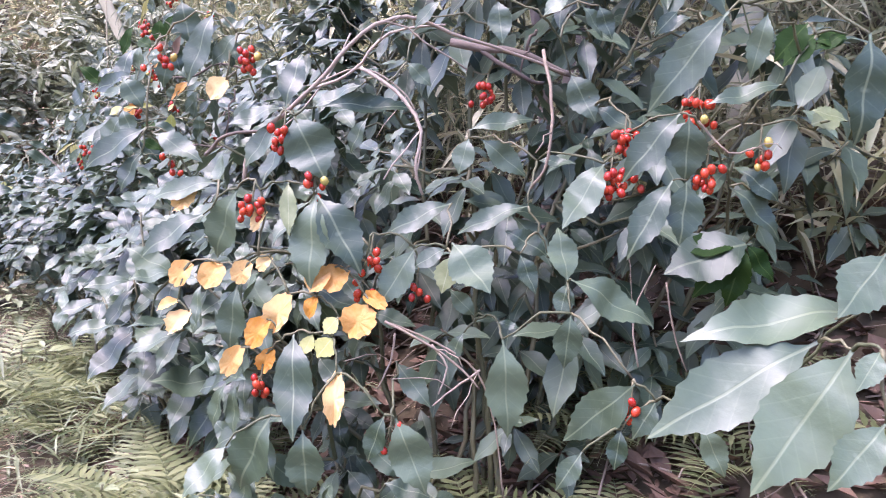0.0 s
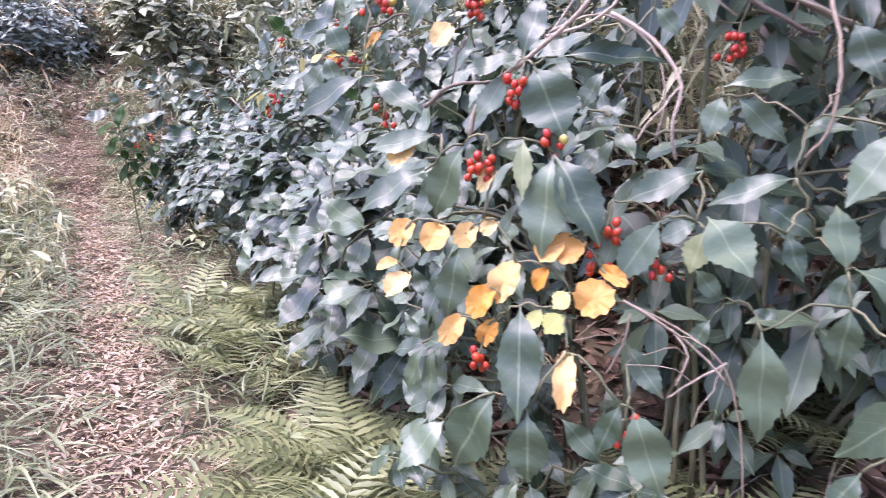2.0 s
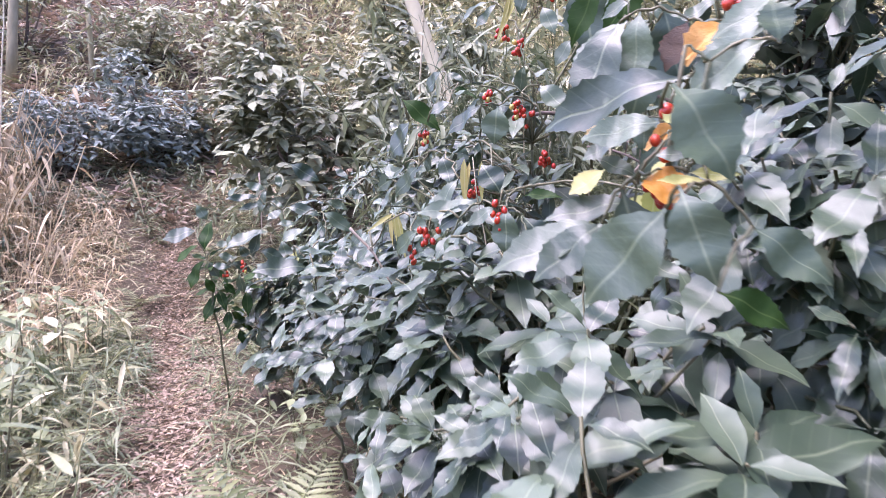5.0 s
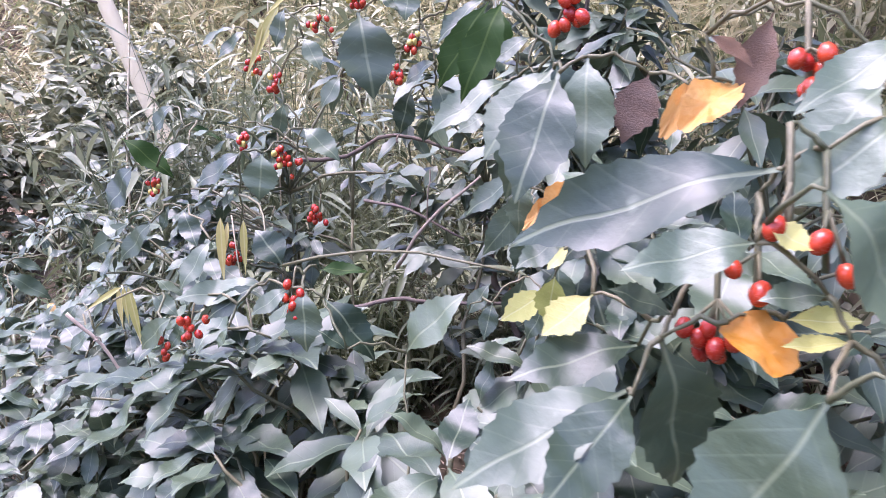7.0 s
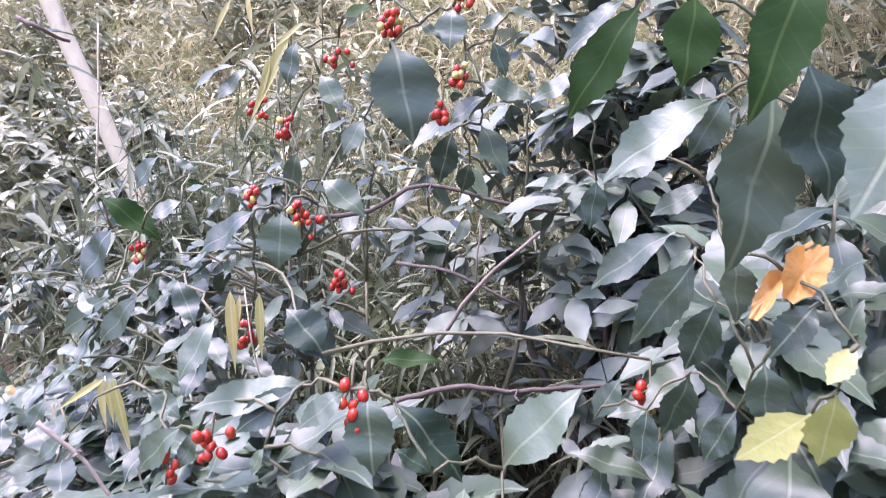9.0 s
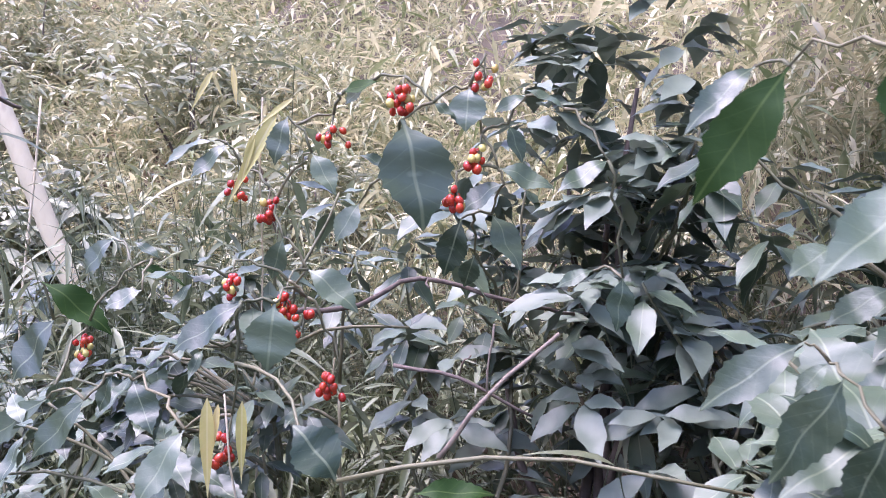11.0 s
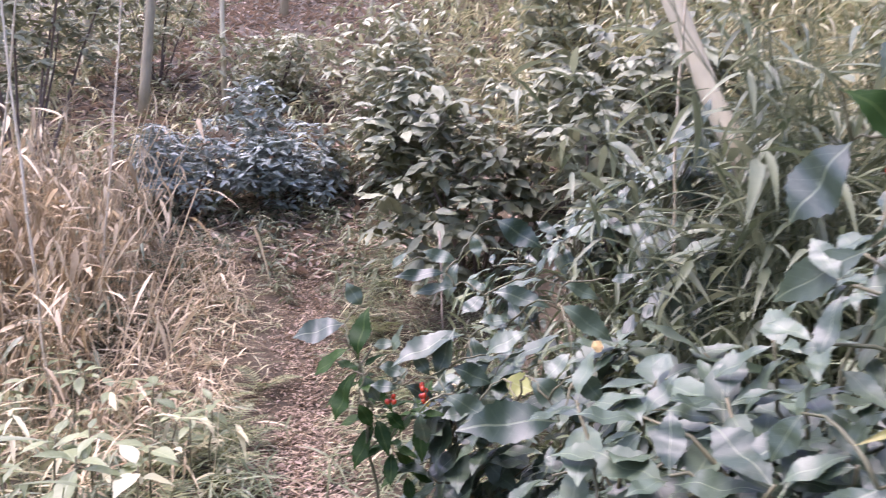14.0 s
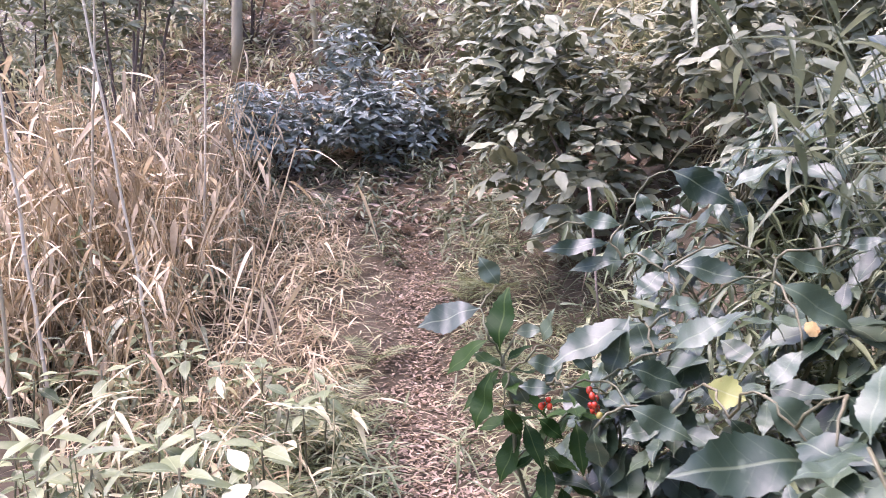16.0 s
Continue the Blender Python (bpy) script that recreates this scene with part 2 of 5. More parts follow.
T_CULM = (np.array([(math.cos(a), y, math.sin(a)) for y in (0, 0.35, 0.7, 1) for a in (0, 2.1, 4.2)]) * np.array([1, 1, 1]) + np.array([(0, 0, 6 * math.sin(3 * y)) for y in (0, 0.35, 0.7, 1) for a in (0, 1, 2)]), [(3 * j + k, 3 * j + (k + 1) % 3, 3 * j + 3 + (k + 1) % 3, 3 * j + 3 + k) for j in range(3) for k in range(3)])
T_YELLOW = [lobed(5, 1), lobed(3, 2), lobed(4, 3)]


# ---- ground ----
def path_x(y):
    return 0.08 - 0.175 * y - 0.003 * y * y if y < 8 else -1.51 - 0.30 * (y - 8)


def soft_step(v):
    return 0.5 * (v + math.sqrt(v * v + 0.09))


def height(x, y):
    right = soft_step(x - path_x(min(y, 9)) - 1.05)
    left = soft_step(-(x - path_x(min(y, 9))) - 2.6)
    h = 0.72 * right + 0.10 * left + 0.30 * soft_step(y - 6.2) + (0.42 + 0.045 * max(-6.0, min(0.0, x + 1.0))) * soft_step(y - 10.5)
    h += 0.05 * noise.noise((x * 0.9, y * 0.9, 0)) + 0.02 * noise.noise((x * 4, y * 4, 3))
    return h - 0.03 * math.exp(-((x - path_x(y)) / 0.25) ** 2)


def build_ground():
    xs = np.concatenate([np.linspace(-400, -12, 12), np.linspace(-11, -4, 20), np.linspace(-3.8, 3.8, 110), np.linspace(4, 14, 22), np.linspace(16, 400, 12)])
    ys = np.concatenate([np.linspace(-400, -8, 12), np.linspace(-7, 8.5, 180), np.linspace(8.8, 24, 50), np.linspace(26, 400, 12)])
    v, f = [], []
    nx = len(xs)
    for y in ys:
        for x in xs:
            cx, cy = max(-9, min(9, x)), max(-6, min(26, y))
            v.append((x, y, height(cx, cy)))
    for j in range(len(ys) - 1):
        for i in range(nx - 1):
            a = j * nx + i
            f.append((a, a + 1, a + nx + 1, a + nx))
    tagged(new("ground", mesh_of("ground", v, f, M_SOIL)), "brown forest soil with a narrow trodden path", "ground", kind="structure")


build_ground()

rng = np.random.RandomState(5)


def on_ground(x, y, lift=0.0):
    return Vector((x, y, height(x, y) + lift))


# fallen leaves on the path and under the shrubs
mats = []
for i in range(30000):
    y = rng.uniform(-4.0, 9)
    x = path_x(y) + rng.normal(0, 0.16) if i % 2 else path_x(y) + rng.uniform(-1.3, 2.8)
    a = rng.uniform(0, 6.28)
    mats.append(leaf_pose(on_ground(x, y, rng.uniform(0.008, 0.02)), (math.cos(a), math.sin(a), rng.uniform(-0.2, 0.2)), (rng.uniform(-0.4, 0.4), rng.uniform(-0.4, 0.4), 1), rng.uniform(0.015, 0.045), rng.uniform(0.4, 1.2)))
tagged(scatter("fallen_leaves", T_LITTER, mats, M_LITTER), "brown and pinkish dry leaves on the trodden path", "leaf litter", kind="stuff")

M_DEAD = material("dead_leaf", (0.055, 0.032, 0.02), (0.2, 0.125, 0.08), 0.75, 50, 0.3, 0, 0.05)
mats = []
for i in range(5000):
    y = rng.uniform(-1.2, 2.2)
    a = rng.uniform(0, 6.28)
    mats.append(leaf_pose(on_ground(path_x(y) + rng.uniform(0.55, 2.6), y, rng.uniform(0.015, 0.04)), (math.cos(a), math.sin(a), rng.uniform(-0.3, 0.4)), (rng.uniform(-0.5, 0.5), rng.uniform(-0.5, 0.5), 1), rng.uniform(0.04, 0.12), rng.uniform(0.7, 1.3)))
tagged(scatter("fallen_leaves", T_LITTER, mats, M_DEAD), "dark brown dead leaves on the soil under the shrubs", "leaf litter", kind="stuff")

# bits of dry grass trodden into the path
mats = []
for i in range(9000):
    y = rng.uniform(-4.0, 9.5)
    x = path_x(y) + rng.normal(0, 0.24) if i % 3 else path_x(y) + rng.uniform(-1.2, 1.6)
    a = rng.normal(1.75, 0.9)
    mats.append(leaf_pose(on_ground(x, y, rng.uniform(0.012, 0.035)), (math.cos(a), math.sin(a), rng.uniform(-0.15, 0.2)), (rng.uniform(-0.3, 0.3), rng.uniform(-0.3, 0.3), 1), rng.uniform(0.04, 0.15), rng.uniform(0.7, 1.6)))
tagged(scatter("dry_grass_litter", T_NARROW, mats, M_STRAW), "pale bits of dry grass lying on the path", "leaf litter", kind="stuff")

mats = []
for i in range(20000):
    y = rng.uniform(8.5, 23)
    x = rng.uniform(-8, 3)
    a = rng.uniform(0, 6.28)
    mats.append(leaf_pose(on_ground(x, y, 0.02), (math.cos(a), math.sin(a), rng.uniform(-0.2, 0.3)), (rng.uniform(-0.5, 0.5), rng.uniform(-0.5, 0.5), 1), rng.uniform(0.08, 0.2), rng.uniform(0.6, 1.2)))
tagged(scatter("fallen_leaves", T_LITTER, mats, M_LITTER), "pinkish brown fallen leaves covering the far hillside", "leaf litter", kind="stuff")


# ---- shrubs ----
def leaf_meshes(prefix, templates, mat):
    return [mesh_of(prefix, v, f, mat) for v, f in templates]


ME_AUCUBA = leaf_meshes("leaf", T_AUCUBA, M_AUCUBA)
ME_YOUNG = leaf_meshes("leaf", T_AUCUBA, M_GLOSS)
ME_YELLOW = leaf_meshes("yellow_leaf", T_YELLOW, M_YELLOW)


def berry_mesh(mat):
    bm = bmesh.new()
    bmesh.ops.create_uvsphere(bm, u_segments=8, v_segments=6, radius=0.5)
    for q in bm.verts:
        q.co.z *= 1.25
    me = bpy.data.meshes.new("berry")
    bm.to_mesh(me)
    bm.free()
    me.polygons.foreach_set("use_smooth", [True] * len(me.polygons))
    me.materials.append(mat)
    return me


ME_RED, ME_UNRIPE = berry_mesh(M_RED), berry_mesh(M_UNRIPE)


def thing(name, at, label, category, group="", kind=""):
    ob = new(name)
    ob.location = at
    return tagged(ob, label, category, group, kind)


def child(name, me, m, parent, label=""):
    """One mesh as a part, at a place in the world."""
    ob = new(name, me)
    ob.parent = parent
    ob.matrix_basis = Matrix.Translation(-parent.location) @ Matrix(m.tolist() if hasattr(m, "tolist") else m)
    return tagged(ob, label)


def berries(parent, at, count, size=0.0155, unripe=0.07, hang=1.0):
    """A bunch of berries that hangs on a short stalk, as a part with its berries."""
    if count > 2:
        count = round(count * 1.5)
    at, rng = Vector(at), np.random.RandomState(int(abs(at[0] * 911 + at[1] * 577 + at[2] * 331) * 100) % 99991)
    ENDS.setdefault(parent, []).append(at + Vector((0.01, 0.01, 0.05)))
    lines = [(bend(at + Vector((0.01, 0.01, 0.05)), at - Vector((0, 0, 0.02)), 0.01, 4), 0.0022)]
    spots = []
    for i in range(count * 5):
        if len(spots) >= count:
            break
        p = at + Vector((rng.normal(0, size * 0.7), rng.normal(0, size * 0.7), rng.uniform(-1.2, 0.9) * size * hang * 1.5))
        if all((p - q).length > size * 0.66 for q in spots):
            spots.append(p)
            lines.append((bend(at + Vector((0, 0, 0.015)), p, 0.0, 2), 0.0012))
    stalk = tubes("stalk", [([p - parent.location for p in pts], r) for pts, r in lines], M_TWIG, parent, "forked stalk with glossy red berries", 4)
    for p in spots:
        ob = new("berry", ME_UNRIPE if rng.rand() < unripe else ME_RED)
        ob.parent = stalk
        ob.matrix_basis = Matrix.LocRotScale(p - parent.location, Euler(rng.uniform(-0.6, 0.6, 3)), Vector((size,) * 3) * rng.uniform(0.85, 1.1))


ENDS, STEMS = {}, {}


def put_leaves(parent, mats, rng, limit=300, meshes=None, name="leaf", mat=None):
    """The first leaves as parts of their own, the rest joined."""
    meshes = meshes or ME_AUCUBA
    for m in mats[:limit]:
        child(name, meshes[rng.randint(len(meshes))], m, parent)
    rest = np.array([m for m in mats[limit:]])
    if len(rest):
        rest[:, :3, 3] -= np.array(parent.location)
        tagged(scatter("foliage", T_AUCUBA_FAR if mat is None else mat, rest, meshes[0].materials[0], parent), kind="stuff")


def shrub(at, shoots, label, rng, leaves=(5, 8), length=0.14, droop=0.5, limit=300, name="aucuba_shrub", stem=0.009, axis_bias=(-0.5, -0.3, 0.9), group=""):
    """An evergreen shrub: stems from its foot to every shoot, each with a whorl of leaves."""
    foot = on_ground(*at)
    root = thing(name, foot, label, "shrub", group)
    lines, mats, mains = [], [], []
    centre = sum((Vector(s) for s in shoots), Vector()) / len(shoots)
    for k in range(max(4, len(shoots) // 11)):
        s = Vector(shoots[rng.randint(len(shoots))])
        base = on_ground(foot.x + rng.uniform(-0.12, 0.12) + 0.4 * (s.x - foot.x), foot.y + rng.uniform(-0.12, 0.12) + 0.5 * (s.y - foot.y), -0.03)
        mains.append(bend(base, base.lerp(s, 0.85), 0.04, 8, rng, 0.025))
    STEMS[root] = [p for pts in mains for p in pts[3:]]
    for pts in mains:
        tubes("stem", [([p - foot for p in pts], [stem * (1 - 0.06 * i) for i in range(len(pts))])], M_TWIG, root, sides=7)
    for s in shoots:
        s = Vector(s)
        start = min((p for pts in mains for p in pts[2:]), key=lambda p: (p - s).length + 0.6 * max(0, p.z - s.z + 0.1))
        pts = bend(start, s, rng.uniform(-0.03, 0.06), 5, rng, 0.015)
        lines.append(([p - foot for p in pts], [0.0055, 0.005, 0.0045, 0.004, 0.0035, 0.003]))
        if (start - s).length > 0.45:
            s = start + (s - start) * (0.45 / (start - s).length)
            pts = bend(start, s, rng.uniform(-0.03, 0.06), 5, rng, 0.015)
            lines[-1] = ([p - foot for p in pts], lines[-1][1])
        axis = Vector(axis_bias) + (s - centre) * 0.7 + Vector(rng.uniform(-0.35, 0.35, 3))
        mats += whorl(s, axis, rng.randint(*leaves), length * rng.uniform(0.8, 1.2), rng, droop)
    for pts, rad in lines:
        tubes("branch", [(pts, rad)], M_TWIG, root, sides=5)
    mats.sort(key=lambda m: m[0, 3] - path_x(m[1, 3]))
    put_leaves(root, mats, rng, limit)
    return root


def blob(centre, size, count, rng, shell=0.5):
    """Places in an ellipsoid, more of them near its skin."""
    out = []
    while len(out) < count:
        d = Vector(rng.normal(0, 1, 3)).normalized()
        r = shell + (1 - shell) * rng.rand() ** 0.6
        out.append(Vector((centre[0] + d.x * r * size[0], centre[1] + d.y * r * size[1], centre[2] + d.z * r * size[2])))
    return [p for p in out if p.z > height(p.x, p.y) + 0.05]



# evergreen shrubs along the right side of the path
rng = np.random.RandomState(11)
shoots = blob((1.42, 0.42, 1.3), (0.5, 0.4, 0.75), 75, rng) + blob((0.85, 0.5, 0.95), (0.28, 0.26, 0.5), 26, rng) + blob((1.95, 0.05, 1.4), (0.5, 0.4, 0.75), 40, rng) + blob((1.3, 0.15, 1.9), (0.5, 0.3, 0.25), 20, rng) + blob((1.15, 0.3, 0.55), (0.6, 0.3, 0.4), 34, rng) + blob((1.75, 0.1, 1.2), (0.55, 0.35, 0.7), 45, rng)
shrub_a = shrub((1.35, 0.4), shoots, "large glossy evergreen shrub with toothed leaves and red berries", rng, length=0.15, droop=0.9)
shoots = blob((1.3, 1.6, 1.05), (0.42, 0.45, 0.7), 80, rng) + blob((1.2, 1.75, 0.65), (0.4, 0.4, 0.35), 40, rng) + blob((1.0, 1.62, 1.0), (0.2, 0.25, 0.5), 45, rng) + blob((1.75, 2.15, 1.7), (0.45, 0.45, 0.5), 50, rng)
shrub_b = shrub((1.2, 1.5), shoots, "evergreen shrub with broad toothed leaves leaning over the path", rng, length=0.15, droop=0.7)
shoots = blob((1.2, 2.75, 1.75), (0.35, 0.4, 0.35), 16, rng) + blob((0.58, 3.0, 1.22), (0.3, 0.34, 0.3), 34, rng) + blob((0.5, 3.0, 0.85), (0.35, 0.4, 0.3), 24, rng) + blob((0.75, 2.95, 1.35), (0.22, 0.35, 0.42), 30, rng)
shrub_c = shrub((1.1, 2.8), shoots, "evergreen shrub hung with bunches of red berries", rng, length=0.12, droop=0.6)
shoots = blob((0.72, 1.4, 0.7), (0.32, 0.7, 0.48), 70, rng) + blob((0.6, 2.4, 0.78), (0.42, 0.7, 0.42), 85, rng)
shrub_d = shrub((0.75, 2.0), shoots, "low spreading evergreen shrub with pale shining leaves", rng, length=0.185, droop=0.3, axis_bias=(-0.35, -0.3, 1.0))
shoots = blob((0.3, 3.3, 0.75), (0.45, 0.6, 0.4), 78, rng)
shrub((0.4, 3.3), shoots, "low evergreen shrub with dense pointed leaves", rng, length=0.17, droop=0.3, limit=200, axis_bias=(-0.3, -0.3, 1.0))
shoots = blob((0.3, 4.5, 0.6), (0.6, 0.34, 0.42), 60, rng) + blob((0.65, 4.05, 0.65), (0.4, 0.35, 0.4), 34, rng) + blob((-0.2, 4.45, 0.5), (0.24, 0.25, 0.3), 18, rng)
shrub_e = shrub((0.3, 4.4), shoots, "evergreen shrub beside the path with large toothed leaves", rng, length=0.19, droop=0.35, limit=300)
shoots = blob((0.45, 5.6, 1.05), (0.6, 0.6, 0.65), 90, rng) + blob((0.85, 5.0, 1.35), (0.5, 0.4, 0.55), 60, rng)
shrub((0.5, 5.7), shoots, "rounded evergreen shrub on the foot of the slope", rng, length=0.16, droop=0.6, limit=200)
shoots = blob((1.3, 5.1, 1.5), (0.5, 0.5, 0.5), 40, rng)
shrub((1.3, 5.1), shoots, "evergreen shrub around the foot of the leaning tree", rng, length=0.14, droop=0.5, limit=60)


def small_shrub(at, size, count, length, mat, label, rng, template=T_SMALL, lift=0.55, name="shrub"):
    """A farther shrub: stems, twigs and clumps of small leaves with an uneven outline."""
    foot = on_ground(*at)
    root = thing(name, foot, label, "shrub", "shrubs on the slope")
    mats, lines = [], []
    lobes = [(Vector((rng.uniform(-0.6, 0.6) * size[0], rng.uniform(-0.6, 0.6) * size[1], size[2] * (lift + rng.uniform(-0.25, 0.45)))), rng.uniform(0.35, 0.6)) for _ in range(7)]
    for c, r in lobes:
        lines.append((bend((0, 0, -0.05), c, 0.05, 5, rng, 0.03), [0.02, 0.017, 0.014, 0.012, 0.009, 0.006]))
    for i in range(count):
        c, r = lobes[rng.randint(7)]
        d = Vector(rng.normal(0, 1, 3)).normalized()
        p = c + Vector((d.x * size[0], d.y * size[1], d.z * size[2] * 0.7)) * (r * (0.45 + 0.55 * rng.rand() ** 0.5))
        for k in range(5):
            a = rng.uniform(0, 6.28)
            w = Vector((math.cos(a), math.sin(a), rng.uniform(-0.7, 0.35)))
            mats.append(leaf_pose(p + w * 0.01, w, Vector((-0.2, -0.3, 0.9)) + d * 0.5, length * rng.uniform(0.6, 1.2)))
    for pts, rad in lines:
        tubes("stem", [(pts, rad)], M_DARKBARK, root)
    tagged(scatter("foliage", template, mats, mat, root), kind="stuff")
    return root


rng = np.random.RandomState(21)
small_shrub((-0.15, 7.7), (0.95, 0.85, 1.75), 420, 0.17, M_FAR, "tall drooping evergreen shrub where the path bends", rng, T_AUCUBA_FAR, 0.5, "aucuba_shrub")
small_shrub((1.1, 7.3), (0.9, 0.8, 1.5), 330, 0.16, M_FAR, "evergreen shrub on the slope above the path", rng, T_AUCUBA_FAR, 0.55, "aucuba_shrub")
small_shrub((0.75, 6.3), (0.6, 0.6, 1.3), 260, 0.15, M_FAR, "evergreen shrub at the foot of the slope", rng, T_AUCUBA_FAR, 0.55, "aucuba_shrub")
small_shrub((1.65, 2.6), (0.5, 0.5, 1.45), 190, 0.135, M_BANK, "leafy evergreen shrub on the bank among the bamboo grass", np.random.RandomState(5), T_AUCUBA_FAR, 0.62, "aucuba_shrub")
small_shrub((-2.3, 10.4), (0.85, 0.75, 1.25), 520, 0.14, M_BLUE, "dark bluish-green leafy shrub at the bend of the path", rng)
small_shrub((-3.3, 9.9), (0.9, 0.7, 1.1), 420, 0.12, M_BLUE, "low dark green shrub beyond the straw", rng)
small_shrub((-0.9, 10.6), (1.1, 0.9, 1.8), 520, 0.16, M_SHRUB, "leafy green shrub above the bend of the path", rng)
small_shrub((0.9, 10.2), (1.2, 1.0, 1.7), 460, 0.17, M_SHRUB, "leafy shrub on the wooded slope", rng)
small_shrub((-4.4, 8.7), (1.2, 0.9, 2.6), 650, 0.13, M_FAR, "dark green bush behind the dry grass", rng, lift=0.75)
small_shrub((-6.0, 9.5), (1.4, 1.1, 2.9), 620, 0.13, M_SHRUB, "light green bush behind the dry grass", rng, lift=0.75)
small_shrub((-3.2, 12.8), (1.1, 0.8, 0.9), 340, 0.15, M_SHRUB, "small-leaved shrub up the hillside", rng)
small_shrub((-5.2, 13.5), (1.6, 1.0, 2.2), 480, 0.15, M_SHRUB, "small-leaved shrub up the hillside", rng)
small_shrub((2.6, 9.0), (1.3, 1.0, 1.5), 460, 0.16, M_SHRUB, "leafy shrub on the wooded slope", rng)
small_shrub((2.4, 5.9), (0.8, 0.7, 1.0), 320, 0.13, M_SHRUB, "leafy shrub on the grassy slope", rng)
small_shrub((1.6, 13.2), (1.6, 1.2, 2.0), 480, 0.17, M_SHRUB, "leafy shrub high on the wooded slope", rng)
small_shrub((-8.5, 12.0), (2.0, 1.5, 3.4), 520, 0.17, M_SHRUB, "tall bush at the edge of the wood", rng)


M_HERB = material("herb_leaf", (0.1, 0.13, 0.05), (0.32, 0.35, 0.17), 0.45, 10, 0.1, 0, 0.25, vein=(0.4, 0.42, 0.25))

M_BROWN = material("brown_leaf", (0.05, 0.027, 0.014), (0.15, 0.082, 0.042), 0.6, 60, 0.3, 0, 0.15)
T_BROAD = [blade(14, 0.40, 0.10, 0.12, 0.12, 0.48, 0.12, 0.08), blade(14, 0.40, 0.10, 0.2, -0.1, 0.5, 0.15, 0.08)]
GROWN = {
    "leaf": ME_AUCUBA,
    "young": ME_YOUNG,
    "yellow": ME_YELLOW,
    "lime": [mesh_of("pale_leaf", v, f, M_PALE) for v, f in T_BROAD],
    "pale": [mesh_of("pale_leaf", v, f, M_HERB) for v, f in T_BROAD],
    "brown": [mesh_of("withered_leaf", v, f, M_BROWN) for v, f in T_BROAD],
}
PART = {"leaf": ("leaf", ""), "young": ("leaf", "dark glossy young leaf"), "yellow": ("yellow_leaf", "yellow autumn leaf"), "lime": ("pale_leaf", "yellowish green leaf"), "pale": ("pale_leaf", "pale green leaf"), "brown": ("withered_leaf", "curled brown leaf")}


def grow(parent, kind, base, tip, width):
    """One leaf from its base to its tip, its face turned to the path and the light."""
    rng = np.random.RandomState(int(abs(base[0] * 733 + base[1] * 419 + base[2] * 127 + tip[0] * 91) * 100) % 99991)
    base, tip = Vector(base), Vector(tip)
    if kind == "yellow" and parent == shrub_a:
        tip, width = base + (tip - base) * 1.12, width * 1.08
    face = Vector((-0.4, -0.7, 0.62)) + Vector(rng.uniform(-0.22, 0.22, 3))
    way = tip - base
    ENDS.setdefault(parent, []).append(base)
    meshes = GROWN[kind]
    k = rng.randint(len(meshes))
    full = 0.85 if kind == "yellow" else (0.40, 0.34, 0.46)[k] if kind in ("leaf", "young") else 0.40
    child(PART[kind][0], meshes[k], leaf_pose(base, way, face, way.length, width / full), parent, PART[kind][1])


def join_twigs(parent, mat=None, thick=0.0028):
    """Twigs that carry the grown leaves and berries, each from the nearest twig or stem."""
    rng = np.random.RandomState(17)
    nodes = list(STEMS[parent])
    ends = list(ENDS.get(parent, []))
    while ends:
        d, i, j = min(((nodes[j] - ends[i]).length, i, j) for i in range(len(ends)) for j in range(len(nodes)))
        e = ends.pop(i)
        if d > 0.004:
            pts = bend(nodes[j], e, min(0.03, 0.12 * d), 5, rng, 0.06 * min(d, 0.2))
            tubes("twig", [([p - parent.location for p in pts], [thick * (1.5 - 0.12 * k) for k in range(6)])], mat or M_TWIG, parent, sides=5)
            nodes += [pts[3]]
        nodes.append(e)


foot = on_ground(-0.42, 4.36)
seedling = thing("aucuba_seedling", foot, "young evergreen plant with dark glossy upright leaves", "plant")
stem = bend(foot - Vector((0, 0, 0.02)), (-0.545, 4.27, 0.86), 0.02, 6, rng, 0.01)
tubes("stem", [([p - foot for p in stem], 0.006)], M_TWIG, seedling)
STEMS[seedling] = stem[2:]

r = np.random.RandomState(8)
for place, count, size in (((-0.545, 4.27, 0.86), 6, 0.15), ((-0.5, 4.31, 0.72), 7, 0.15), ((-0.44, 4.3, 0.62), 7, 0.14), ((-0.36, 4.36, 0.72), 7, 0.15), ((-0.4, 4.42, 0.5), 6, 0.13)):
    ENDS.setdefault(seedling, []).append(Vector(place))
    for m in whorl(place, (-0.2, -0.3, 0.9), count, size, r, 0.6):
        child("leaf", ME_YOUNG[r.randint(3)], m, seedling, "dark glossy leaf")

# leaves and berries that hang over the path
grow(shrub_a, "leaf", (0.721, -0.126, 1.340), (0.765, -0.185, 1.223), 0.70)
grow(shrub_a, "leaf", (0.715, -0.088, 1.351), (0.737, -0.083, 1.469), 0.42)
grow(shrub_a, "leaf", (0.710, -0.085, 1.356), (0.606, -0.073, 1.325), 0.36)
grow(shrub_a, "leaf", (0.699, -0.084, 1.328), (0.630, -0.081, 1.246), 0.45)
grow(shrub_a, "leaf", (0.769, -0.113, 1.358), (0.953, -0.179, 1.387), 0.20)
grow(shrub_a, "leaf", (0.633, -0.039, 1.195), (0.571, -0.016, 1.058), 0.50)
grow(shrub_a, "leaf", (0.574, 0.004, 1.141), (0.447, -0.006, 1.083), 0.42)
grow(shrub_a, "leaf", (0.755, -0.166, 1.194), (0.707, -0.229, 1.040), 0.45)
grow(shrub_a, "leaf", (0.755, -0.166, 1.194), (0.806, -0.282, 1.081), 0.45)
